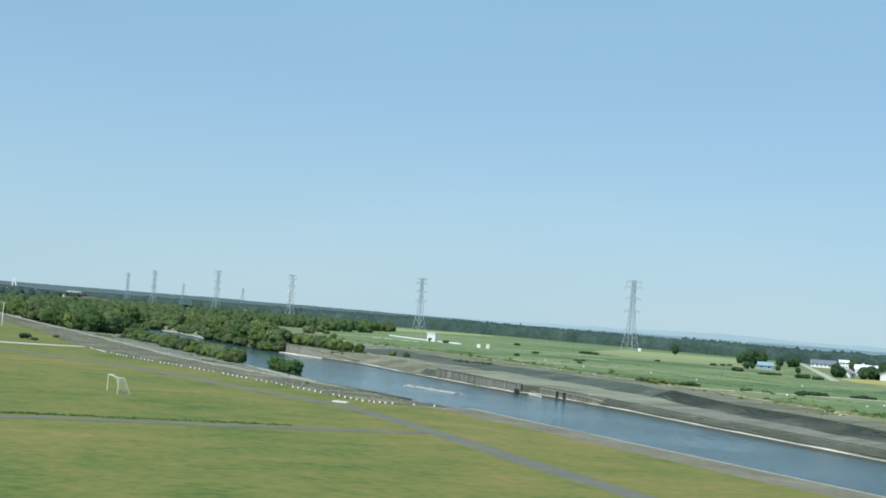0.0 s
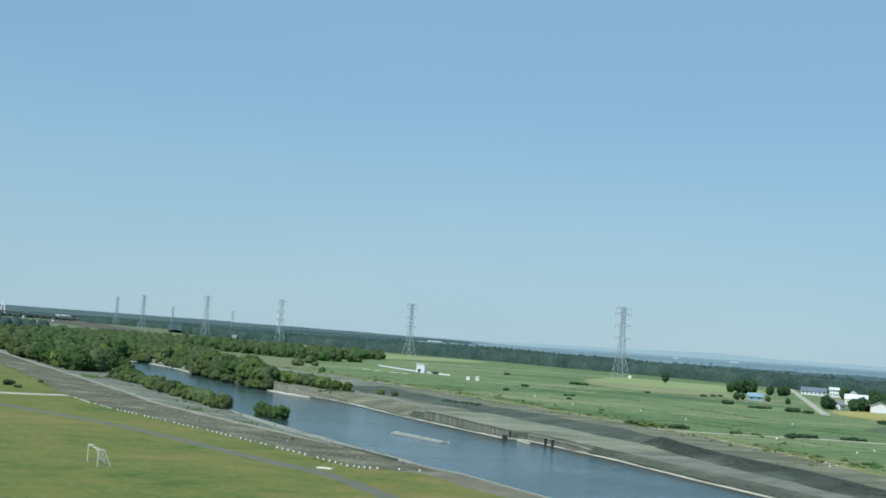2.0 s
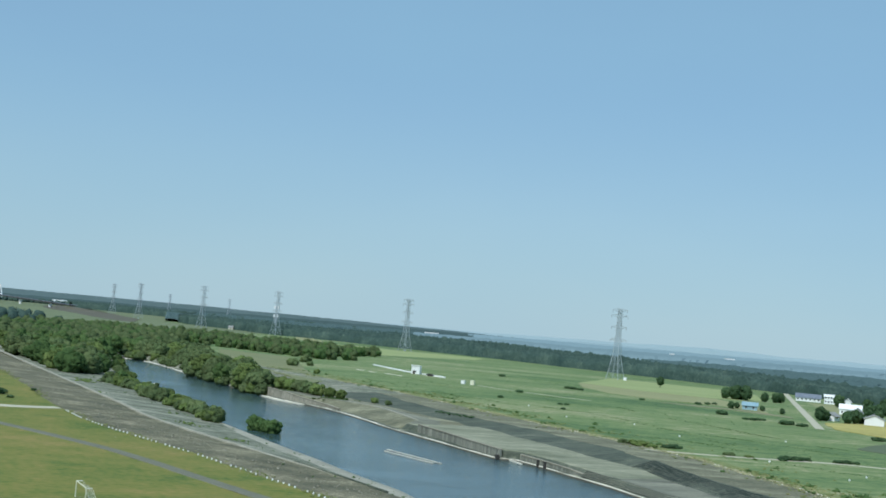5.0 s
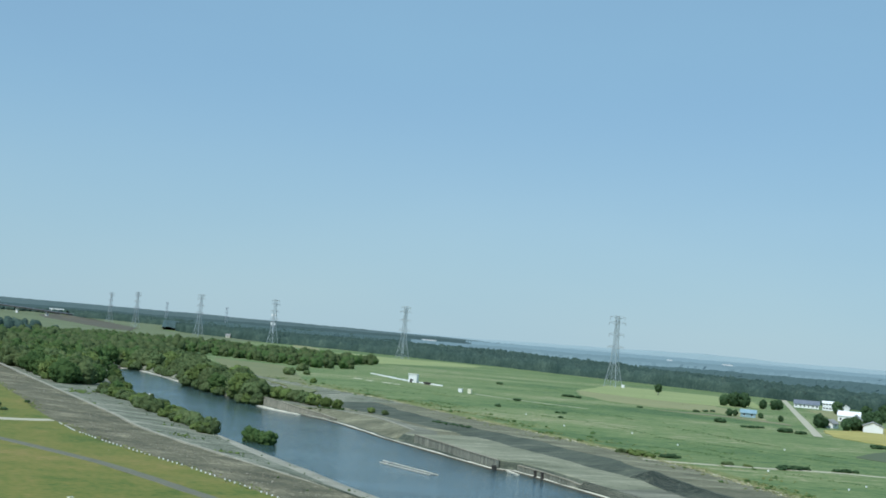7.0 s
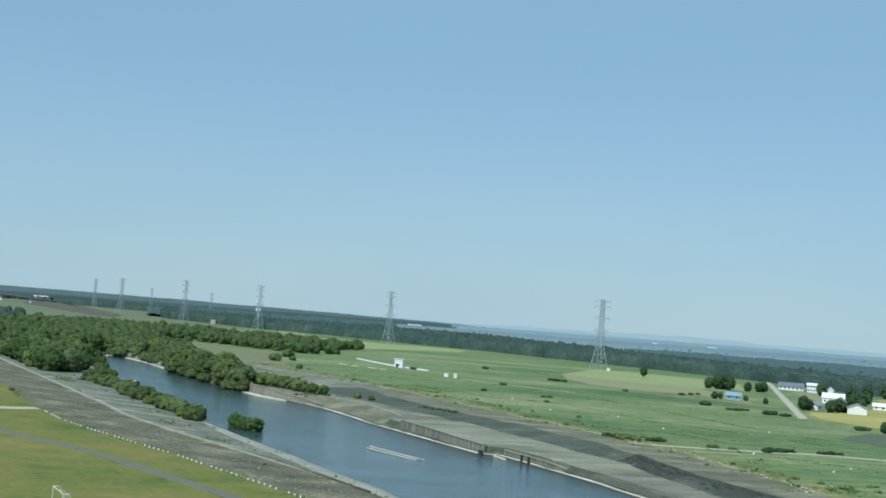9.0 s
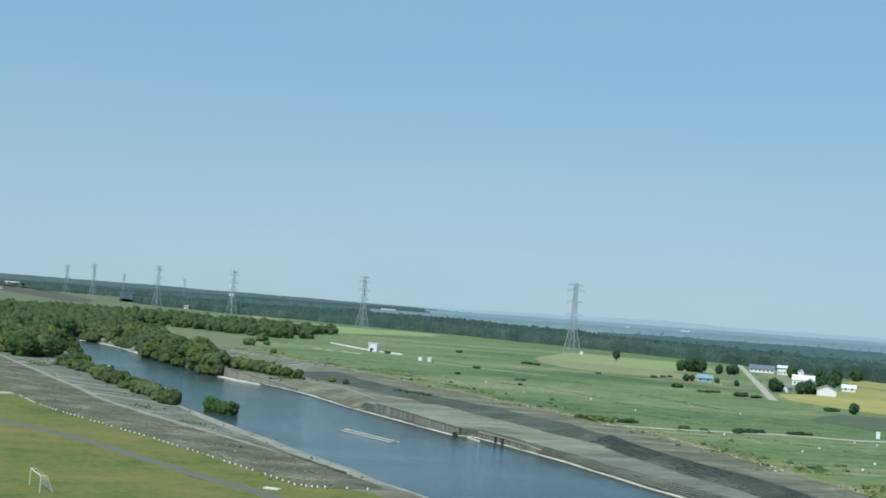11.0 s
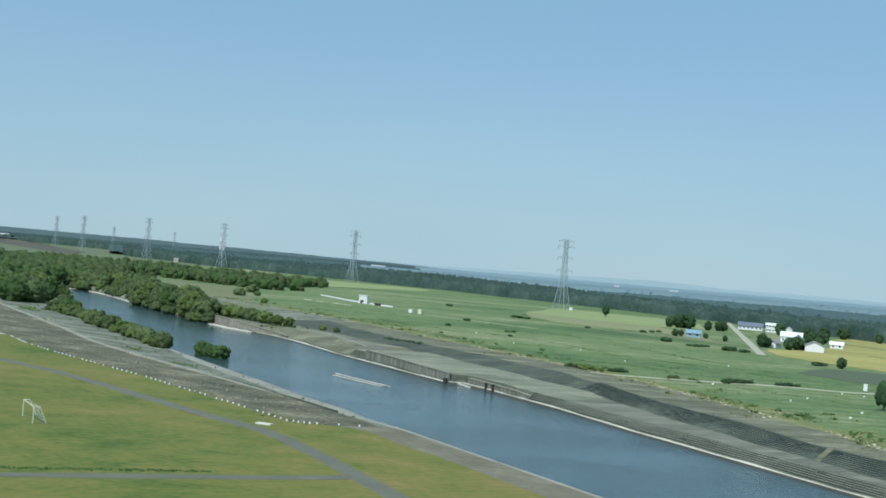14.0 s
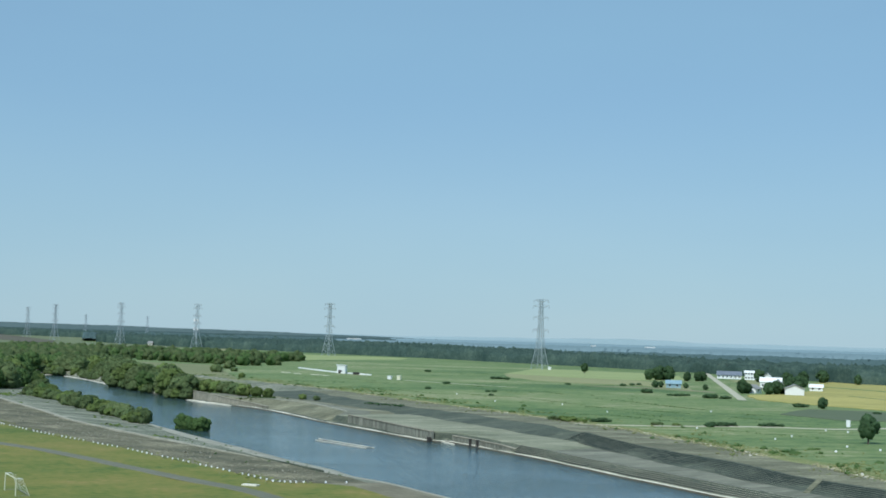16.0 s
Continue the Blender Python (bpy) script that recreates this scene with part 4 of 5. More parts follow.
# ---- pylons ----
def pylon(height):
    ob = thing("electricity_pylon", Matrix(), "grey lattice steel electricity pylon on the plain", "pylon")
    half = lambda z: float(np.interp(z, [0, 18, 34, height], [5.3, 2.5, 1.55, 1.1]))  # splayed feet, slim upper mast
    levels = [0, 7, 13, 18, 22.5, 26.5, 30.5, 34, 37.5, 41, 44, 47, 50, height - 2.4, height]
    for sx, sy in ((-1, -1), (1, -1), (1, 1), (-1, 1)):
        rings = []
        for z in levels:
            x, y = sx * half(z), sy * half(z)
            rings += [(x - 0.15, y - 0.15, z), (x + 0.15, y - 0.15, z), (x + 0.15, y + 0.15, z), (x - 0.15, y + 0.15, z)]
        sides = [(4 * k + j, 4 * k + (j + 1) % 4, 4 * k + 4 + (j + 1) % 4, 4 * k + 4 + j) for k in range(len(levels) - 1) for j in range(4)]
        part("leg", (rings, sides), M["steel"], ob)
    brace = []
    for a, b in zip(levels, levels[1:]):
        for (x0, y0), (x1, y1) in (((-1, -1), (1, -1)), ((1, -1), (1, 1)), ((1, 1), (-1, 1)), ((-1, 1), (-1, -1))):
            brace.append(beam_data((x0 * half(a), y0 * half(a), a), (x1 * half(b), y1 * half(b), b), 0.12))
            brace.append(beam_data((x1 * half(a), y1 * half(a), a), (x0 * half(b), y0 * half(b), b), 0.12))
            brace.append(beam_data((x0 * half(b), y0 * half(b), b), (x1 * half(b), y1 * half(b), b), 0.12))
    part("bracing", joined(brace), M["steel"], ob)
    for z, reach in ((height - 0.6, 6.4), (height - 5.0, 7.2), (height - 14, 6.6), (height - 24, 6.9)):
        for sx in (-1, 1):
            arm = []
            for sy in (-1, 1):
                arm.append(beam_data((sx * half(z), sy * half(z), z - 1.4), (sx * reach, 0, z), 0.26))
                arm.append(beam_data((sx * half(z), sy * half(z), z + 0.9), (sx * reach, 0, z), 0.22))
            arm.append(beam_data((sx * (half(z) + reach) / 2, -half(z) / 2, z - 0.6), (sx * (half(z) + reach) / 2, half(z) / 2, z - 0.6), 0.2))
            one = part("crossarm", joined(arm), M["steel"], ob)
            part("insulator", beam_data((sx * reach, 0, z), (sx * reach, 0, z - 2.4), 0.3), M["steel"], one)
    return ob


first = pylon(55.5)
row = [(111, 990, 1), (-75, 1330, 1), (-256, 1590, 1), (-368, 1665, 1), (-534, 1960, 1), (-689, 2344, 1), (-735, 2960, 0.9), (-600, 3000, 0.9)]
for i, (x, y, q) in enumerate(row):
    m = pose(x, y, 0, 0, 0, -35) @ Matrix.Scale(q, 4)
    o = first if not i else copy_thing(first, m)
    o.matrix_basis = m
    tagged(o, group="pylons of the power line")


def radio_mast():
    ob = thing("radio_mast", pose(-284, 1755, 0), "slender grey mast with white antenna panels", "mast")
    part("shaft", beam_data((0, 0, -0.5), (0, 0, 38), 1.0), M["steel"], ob)
    for z in (24.0, 36.0):
        for sx in (-2.2, 2.2):
            panel = part("antenna_panel", box_data(sx - 1.1, sx + 1.1, -0.6, 0.6, z - 2.0, z + 2.0), M["white"], ob, bevel=0.15)
            part("bracket", beam_data((0, 0, z), (sx, 0, z), 0.35), M["steel"], panel)


radio_mast()


# ---- football goal ----
def goal():
    x, y = (-57.0, 185.2), (-53.2, 178.2)
    mid = ((x[0] + y[0]) / 2, (x[1] + y[1]) / 2)
    turn = math.degrees(math.atan2(y[1] - x[1], y[0] - x[0]))
    ob = thing("football_goal", pose(mid[0], mid[1], 0.0, 0, 0, turn), "white metal football goal standing on grass", "goal")
    w, h, d = 3.66, 2.44, 1.9
    for sx in (-w, w):
        part("post", beam_data((sx, 0, -0.05), (sx, 0, h), 0.13), M["cream"], ob, bevel=0.02)
        part("rear_post", beam_data((sx, d, 0.06), (sx, d * 0.45, h), 0.06), M["cream"], ob)
        part("top_stay", beam_data((sx, 0.08, h), (sx, d * 0.45, h), 0.09), M["white"], ob)
        part("ground_bar", beam_data((sx, 0.1, 0.06), (sx, d, 0.06), 0.05), M["roof"], ob)
    part("crossbar", beam_data((-w - 0.08, 0, h), (w + 0.08, 0, h), 0.13), M["cream"], ob, bevel=0.02)
    part("rear_bar", beam_data((-w, d, 0.07), (w, d, 0.07), 0.06), M["roof"], ob)
    net = []
    for k in range(25):
        q = -w + 2 * w * k / 24
        net.append(beam_data((q, d * 0.45, h), (q, d, 0.08), 0.006))
    for k in range(1, 8):
        t = k / 8
        net.append(beam_data((-w, d * (0.45 + 0.55 * t), h * (1 - t)), (w, d * (0.45 + 0.55 * t), h * (1 - t)), 0.006))
    part("net", joined(net), M["white"], ob, "thin white netting")


goal()

# ---- row of white markers at the edge of the grass ----
def marker():
    ob = thing("marker_block", Matrix(), "small white painted concrete block on the grass edge", "marker", "white markers along the bank")
    v, f = box_data(-0.22, 0.22, -0.22, 0.22, -0.1, 0.42)
    v = [(x * (0.8 if z > 0 else 1), y * (0.8 if z > 0 else 1), z) for x, y, z in v]
    part("block", (v, f), M["white"], ob, bevel=0.04)
    return ob


line = [P(183.6, 89.2), P(184.6, 86.0), P(185.6, 82.6), P(186.1, 81.5), P(186.5, 80.7), P(187.0, 79.9), P(187.6, 79.3)]
s = 188.6
gap_count = 0
while s < 330:
    line.append(P(s, grass_edge(s) - 0.3))
    gap_count += 1
    s += 2.15 if gap_count % 6 else 4.6
one = marker()
for i, p in enumerate(line):
    m = pose(p.x, p.y, 0.08, 0, 0, 30 * rng.random()) @ Matrix.Scale(0.62, 4)
    o = one if not i else copy_thing(one, m)
    o.matrix_basis = m

# ---- floating booms ----
def boom():
    a, b_ = P(304, 138), P(277, 141)
    d = math.degrees(math.atan2(b_.y - a.y, b_.x - a.x))
    ob = thing("floating_boom", pose((a.x + b_.x) / 2, (a.y + b_.y) / 2, -3.95, 0, 0, d), "pale floating boom of two beams lying on the river", "boom")
    for sy in (-1.5, 1.5):
        part("beam", beam_data((-13.5 if sy > 0 else -10, sy, 0.05), (13.5, sy * 0.8, 0.05), 0.38, 0.18), M["kerb"], ob, bevel=0.05)
    for x in (-9, 12.5):
        part("cross_bar", beam_data((x, -1.4, 0.12), (x, 1.4, 0.12), 0.18, 0.15), M["roof"], ob)


boom()


# ---- walls and steps of the far bank ----
def retaining_wall(name, s0, s1, high, bays, label, mat):
    """A wall of bays along the water: panels with narrow ribs, and a coping; high(s) is its height above the foot."""
    ob = thing(name, Matrix(), label, "retaining wall", kind="structure")
    cap = []
    for k in range(bays):
        a, b_ = s0 + (s1 - s0) * k / bays, s0 + (s1 - s0) * (k + 1) / bays
        pieces = []
        for q0, q1, out in ((0.0, 0.45, 0.0), (0.45, 0.5, 0.14), (0.5, 0.95, 0.0), (0.95, 1.0, 0.14)):
            sa, sb = a + (b_ - a) * q0, a + (b_ - a) * q1
            h0, h1 = high(sa), high(sb)
            fa, fb = far_water(sa) + wall_back(sa) - 0.2, far_water(sb) + wall_back(sb) - 0.2
            p = [P(sa, fa - out), P(sb, fb - out), P(sb, fb + 0.6), P(sa, fa + 0.6)]
            v = [(q.x, q.y, -3.95) for q in p] + [(q.x, q.y, -3.55 + h) for q, h in zip(p, (h0, h1, h1, h0))]
            pieces.append((v, box_data(0, 1, 0, 1, 0, 1)[1]))
        part("panel", joined(pieces), mat, ob)
        p0, p1 = (P(q, far_water(q) + wall_back(q) + 0.05, -3.5 + high(q)) for q in (a, b_))
        cap.append(beam_data(p0, p1, 0.9, 0.25))
    part("coping", joined(cap), M["kerb_old"], ob)


retaining_wall("wall_sluice", 291, 351, curve((291, 2.2), (351, 2.5)), 20, "dark stained grey concrete retaining wall above the river", M["concrete"])
retaining_wall("wall_landing", 256, 288, curve((256, 0.7), (263, 1.05), (288, 1.3)), 10, "low stained concrete wall behind the mooring piles", M["concrete"])
retaining_wall("wall_upstream", 420, 484, curve((420, 0.6), (430, 1.0), (445, 1.7), (452, 2.3), (459, 3.0), (484, 3.2)), 20, "weathered concrete wall at the river's edge", M["old_wall"])
ribbon("pavement_ledge", SC((443, 167.4), (451, 165.2), (460, 163.1), (472, 162.9), (484, 162.8)), 0.6, 1.5, M["kerb"], -3.68, "pale concrete ledge at the foot of the wall", "ledge", 0.8)


def sluice():
    for s_, w_ in ((276.5, 0.22), (272.8, 0.36)):
        p = P(s_, far_water(s_) - 0.1)
        ob = thing("mooring_pile", pose(p.x, p.y, -4.2, 0, 0, RIVER_TURN), "dark steel pile at the river's edge", "pile", "dark piles by the river")
        part("shaft", box_data(-w_, w_, -0.3, 0.3, -1.5, 2.0), M["dark"], ob, bevel=0.08)
        part("cap", box_data(-w_ - 0.08, w_ + 0.08, -0.38, 0.38, 2.0, 2.12), M["dark"], ob)
    p = P(291, far_water(291) + 0.6)
    ob = thing("wall_end_pier", pose(p.x, p.y, -4.2, 0, 0, RIVER_TURN), "dark stained concrete pier at the end of a wall", "pier")
    part("shaft", box_data(-0.45, 0.45, -0.5, 0.5, -1.5, 1.5), M["dark"], ob, bevel=0.08)


sluice()


def steps(name, s0, s1, rows, c0, z0, c1, z1, face, edge, label):
    """Stepped revetment: long courses with dark risers and paler treads."""
    ob = thing(name, Matrix(), label, "stepped bank", kind="structure")
    six = box_data(0, 1, 0, 1, 0, 1)[1]
    for r in range(rows):
        q0, q1 = r / rows, (r + 1) / rows
        risers, treads = [], []
        s_ = s0 + rng.random() * 3
        while s_ < s1:
            zt = z0(s_) + (z1(s_) - z0(s_)) * q1 + 0.14
            e_ = min(s1, s_ + 2.0)
            if rng.random() > (0.0 if s_ < 170 else 0.14 if rows > 8 and r < 2 else 0.015):
                a0, a1 = c0(s_), c0(e_)
                w0, w1 = c1(s_) - a0, c1(e_) - a1
                f0, f1 = far_water(s_), far_water(e_)
                lift = 0.03 * rng.random()
                p = [P(s_ + 0.03, f0 + a0 + w0 * q0), P(e_ - 0.03, f1 + a1 + w1 * q0), P(e_ - 0.03, f1 + a1 + w1 * q1 + 0.3), P(s_ + 0.03, f0 + a0 + w0 * q1 + 0.3)]
                risers.append(([(k.x, k.y, z) for z in (zt - 0.9, zt + lift) for k in p], six))
                if rng.random() > (0.02 if rows < 8 else 0.03 if s_ < 205 else 0.16):
                    qt = q0 + 0.18 * (q1 - q0)
                    t = [P(s_ + 0.05, f0 + a0 + w0 * q0 - 0.03), P(e_ - 0.05, f1 + a1 + w1 * q0 - 0.03), P(e_ - 0.05, f1 + a1 + w1 * qt), P(s_ + 0.05, f0 + a0 + w0 * qt)]
                    treads.append(([(k.x, k.y, z + lift) for z in (zt - 0.01, zt + (0.03 if rows < 8 else 0.015)) for k in t], six))
            s_ += 2.0
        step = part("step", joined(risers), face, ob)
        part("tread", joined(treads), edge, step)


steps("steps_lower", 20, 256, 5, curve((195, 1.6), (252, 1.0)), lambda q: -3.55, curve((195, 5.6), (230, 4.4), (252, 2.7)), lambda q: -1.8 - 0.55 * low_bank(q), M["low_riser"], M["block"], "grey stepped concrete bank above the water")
steps("steps_upper", 20, 262, 9, step_foot, lambda q: -1.55 - 0.5 * low_bank(q), step_head, lambda q: 0.45 - 0.75 * low_bank(q), M["riser"], M["grey_tread"], "dark stepped block bank of the far shore")


beam_ = thing("fallen_beam", Matrix(), "pale concrete beam lying in the water by the wall", "beam")
part("beam", beam_data(P(292, 168.9, -3.85), P(281.5, 167.7, -3.95), 0.5, 0.4), M["kerb"], beam_, bevel=0.04)
ramp = thing("access_ramp", Matrix(), "worn pale concrete ramp crossing the stepped bank", "ramp")
for k in range(6):
    a_, b_ = (P(165 - 0.7 * q, 176.4 - 1.34 * q, -0.02 - 0.29 * q) for q in (k, k + 0.97))
    part("slab", beam_data(a_, b_, 1.1, 0.3), M["bank_top"], ramp, bevel=0.04)


# ---- buildings ----
def building(name, x, y, w, d, h, roof_h, turn, wall, roof, label, category="house", windows=3, z=0.2, storeys=1):
    ob = thing(name, pose(x, y, z, 0, 0, turn), label, category)
    if roof_h:
        v = [(-w / 2, -d / 2, -0.5), (w / 2, -d / 2, -0.5), (w / 2, d / 2, -0.5), (-w / 2, d / 2, -0.5), (-w / 2, -d / 2, h), (w / 2, -d / 2, h), (w / 2, d / 2, h), (-w / 2, d / 2, h), (-w / 2, 0, h + roof_h), (w / 2, 0, h + roof_h)]
        f = [(0, 1, 5, 4), (2, 3, 7, 6), (1, 2, 6, 9, 5), (3, 0, 4, 8, 7), (3, 2, 1, 0)]
        part("wall", (v, f), wall, ob)
        o, th = 0.5, 0.25
        slope = roof_h / (d / 2)
        for sy in (-1, 1):
            a0, a1 = (-w / 2 - o, w / 2 + o)
            ye, ze = sy * (d / 2 + o), h - o * slope + 0.06
            vv = [(a0, ye, ze), (a1, ye, ze), (a1, 0, h + roof_h + 0.06), (a0, 0, h + roof_h + 0.06)]
            vv += [(p, q, r + th) for p, q, r in vv]
            part("roof", (vv, box_data(0, 1, 0, 1, 0, 1)[1]), roof, ob)
    else:
        part("wall", box_data(-w / 2, w / 2, -d / 2, d / 2, -0.5, h), wall, ob)
        part("roof", box_data(-w / 2 - 0.04 * min(w, 7), w / 2 + 0.04 * min(w, 7), -d / 2 - 0.04 * min(w, 7), d / 2 + 0.04 * min(w, 7), h, h + 0.1 + 0.04 * min(w, 7)), roof, ob)
    for st in range(storeys):
        for k in range(windows):
            cx = -w / 2 + w * (k + 0.5) / windows
            zz = 1.0 + st * 2.7
            win = part("window", box_data(cx - 0.5, cx + 0.5, -d / 2 - 0.03, -d / 2 + 0.05, zz, zz + 1.0), M["window"], ob)
            part("window_sill", box_data(cx - 0.6, cx + 0.6, -d / 2 - 0.08, -d / 2 + 0.02, zz - 0.12, zz), M["white"], win)
    return ob


pump = building("pump_house", -34, 748, 5.0, 4.2, 4.6, 0, -12, M["white"], M["white"], "white flat-roofed pump house on the plain", "pump house", 1)
part("door", box_data(-1.6, -0.2, -2.14, -2.06, 0.0, 2.1), M["dark"], pump)
part("parapet", box_data(-2.9, 2.9, -2.5, -2.3, 4.95, 5.3), M["white"], pump)
gear = thing("pump_gear", pose(-25, 733, 0.2, 0, 0, -20), "dark pump gear beside the white pump house", "machinery")
part("housing", box_data(-1.5, 1.5, -1.0, 1.0, -0.2, 1.5), M["dark"], gear, bevel=0.15)
part("pipe", beam_data((-2.6, 0, 0.9), (2.4, 0, 0.9), 0.5), M["dark"], gear, bevel=0.08)
building("white_hut", -5, 674, 2.0, 2.0, 1.7, 0, -15, M["white"], M["white"], "small white hut on the plain", "hut", 0)
building("white_hut", 0, 668, 2.0, 2.0, 2.3, 0, -15, M["cream"], M["cream"], "small cream hut beside a white one", "hut", 0)
building("golf_shelter", 136.5, 378, 1.15, 1.0, 1.9, 0, -20, M["white"], M["white"], "white upright hut on the golf course", "hut", 0)
building("blue_shed", 146, 664, 7.6, 6, 2.4, 1.5, -14, M["blue"], M["blue"], "light blue sheet-metal farm shed", "shed", 2)
building("long_house", 232, 876, 16.5, 8, 2.6, 2.4, -15, M["white"], M["slate"], "long building with a grey-blue roof by the road", "building", 6)
building("white_house", 243, 862, 7.6, 6.4, 4.8, 1.3, -15, M["white"], M["white"], "white two-storey house by the woods", "house", 4, storeys=2)
building("gable_house", 245, 828, 6.5, 3.9, 3.8, 1.6, 72, M["white"], M["white"], "narrow white gabled house between trees", "house", 1)
building("farm_house", 212, 710, 11.6, 7, 3.4, 2.3, -20, M["white"], M["white"], "white farmhouse with a broad pale roof", "house", 4)
building("farm_house", 197, 648, 8, 5.2, 4.2, 2.2, 70, M["white"], M["roof"], "white gabled farmhouse with a grey roof", "house", 1)
building("garage", 178, 626, 6, 5.6, 2.3, 1.7, 48, M["white"], M["roof"], "small white gabled garage with a grey roof", "garage", 1)
building("barn", 194, 611, 8.5, 9, 3.2, 1.9, 74, M["white"], M["roof"], "white gabled barn beside the rice field", "barn", 2)
building("small_barn", 226, 674, 6.8, 5.4, 2.2, 1.4, -20, M["white"], M["white"], "low white barn behind the rice field", "barn", 2)
building("far_house", 318, 776, 8, 6, 2.8, 1.5, -24, M["white"], M["slate"], "white house with a blue-grey roof", "house", 2)
building("far_shed", 324, 772, 4.4, 4, 1.7, 0.6, -24, M["white"], M["white"], "low pale shed beside a far house", "shed", 0)


# ---- lone trees on the golf course and by the farm ----
lone = [tree("tree", 7.4, 2.7, 1.5, M["dark_leaf"], "dark green round tree standing on the golf course", 17, 1500, 0.14) for _ in range(3)]
for x, y, q in ((118, 313, 1.0), (115, 275, 0.92)):
    plant(lone, x, y, 0.15, q, "lone trees on the golf course")
round_trees = [tree("tree", 6.4, 3.1, 0.3, M["dark_leaf"], "dark green round tree growing by the farm", 15, 1000, 0.18) for _ in range(3)]
plant(lone, 132, 891, 0.15, 1.1, "lone trees on the golf course")
for x, y, q in ((170, 617, 1.12), (173, 621, 0.9), (181, 610, 1.0), (186, 614, 1.1), (190, 618, 0.8), (165, 485, 0.72), (233, 806, 1.35), (229, 722, 1.0), (235, 731, 1.1), (240, 738, 0.9), (159, 794, 1.2), (165, 793, 1.5), (171, 791, 1.5), (168, 800, 1.4), (183, 793, 0.95), (191, 797, 1.0), (195, 801, 1.0), (136, 663, 0.62), (140, 668, 0.55), (159, 648, 0.5), (152, 662, 0.5), (213, 664, 0.9), (219, 700, 1.1), (246, 790, 1.2), (262, 806, 1.3), (283, 830, 1.4), (300, 812, 1.1), (336, 800, 1.2)):
    plant(round_trees, x, y, 0.1, q, "trees round the farm", "dark green tree growing beside the farm buildings")
for x, y, q in ((117, 592, 1.25), (119, 596, 1.0), (123, 566, 0.7), (126, 565, 0.8), (129, 568, 0.75), (132, 571, 0.65), (137, 553, 1.2), (140, 555, 1.1), (143, 549, 0.9), (146, 552, 0.7), (158, 492, 1.0), (161, 495, 0.85), (175, 455, 0.65), (185, 432, 1.0), (187, 434, 0.8), (121, 676, 0.8), (128, 687, 0.8), (133, 693, 0.8), (58, 369, 0.7), (60, 370, 0.8), (62, 371, 0.6), (90, 362, 0.75), (92, 364, 0.85), (95, 365, 0.85), (98, 367, 0.7), (108, 370, 0.6), (111, 371, 0.7), (114, 372, 0.55), (19, 833, 1.0), (13, 566, 0.75), (24, 632, 0.85), (39, 553, 0.55), (42, 554, 0.6), (38, 518, 0.55), (55, 730, 0.9), (58, 727, 1.0), (62, 723, 0.9), (90, 668, 0.7), (-137, 363, 0.5), (-133, 353, 0.8), (-126, 342, 0.45), (-131, 374, 0.4)):
    o = plant(dark_bushes, x, y, 0.0, 0.8 * q, "bushes on the plain")
    o.matrix_basis = o.matrix_basis @ Matrix.Diagonal((1.2, 1.2, 0.72, 1))
for x, y, q in ((46, 372, 1.0), (50, 368, 1.25), (53, 366, 0.9), (75, 363, 0.8), (80, 361, 0.7)):
    o = plant(bushes, x, y, 0.0, 0.72 * q, "bushes along the bank top", "low dry olive bush on top of the river bank")
    o.matrix_basis = o.matrix_basis @ Matrix.Diagonal((1.2, 1.2, 0.6, 1))


def street_pole():
    ob = thing("lamp_pole", pose(-175.3, 443, 0.0, 0, 0, 20), "tall pale lamp pole beside the embankment road", "lamp pole")
    part("pole", beam_data((0, 0, -0.3), (0, 0, 8.4), 0.24), M["white"], ob, bevel=0.04)
    part("cross_arm", beam_data((-0.9, 0, 8.2), (0.9, 0, 8.2), 0.14), M["white"], ob)
    for sx in (-0.8, 0.8):
        part("lamp_head", box_data(sx - 0.3, sx + 0.3, -0.35, 0.35, 8.2, 8.65), M["roof"], ob, bevel=0.05)


street_pole()


# ---- long white wall, levee and the far bridge ----
def low_wall():
    ob = thing("low_wall", Matrix(), "long low white concrete wall on the grass plain", "wall")
    pts = [Vector((-66, 829)), Vector((-53, 797)), Vector((-40, 764)), Vector((-28, 744)), Vector((-16, 727))]
    for a_, b_ in zip(pts, pts[1:]):
        part("section", beam_data((*a_, 0.55), (*(a_ + (b_ - a_) * 0.985), 0.45), 0.8, 0.9), M["white"], ob, bevel=0.08)
    for x, y, w in ((-66, 735, 6), (-58, 722, 5), (-47, 712, 7), (-41, 704, 4)):
        p_ = thing("concrete_slab", pose(x, y, 0.1, 0, 0, -35), "pale flat concrete slab lying in the grass", "slab", "slabs in the grass")
        part("slab", box_data(-w / 2, w / 2, -0.8, 0.8, -0.1, 0.3), M["kerb"], p_, bevel=0.06)


low_wall()


def levee():
    pts = [Vector((-492, 1810)), Vector((-552, 1965)), Vector((-640, 2165)), Vector((-715, 2295)), Vector((-788, 2412))]
    verts, faces = [], []
    for i, p in enumerate(pts):
        d = (pts[min(i + 1, 4)] - pts[max(i - 1, 0)]).normalized()
        side = Vector((-d.y, d.x))
        h = (0.4, 0.9, 1.5, 2.8, 5.5)[i]
        for off, z in ((18, -0.2), (5, h), (-5, h), (-18, -0.2)):
            q = p + side * off
            verts.append((q.x, q.y, z))
        if i:
            k = 4 * (i - 1)
            faces += [(k + j, k + j + 1, k + j + 5, k + j + 4) for j in range(3)]
    tagged(new("ground_levee", mesh_of("levee", verts, faces, [M["levee"]])), "brown grassy levee leading to a bridge", "levee", kind="structure")


levee()


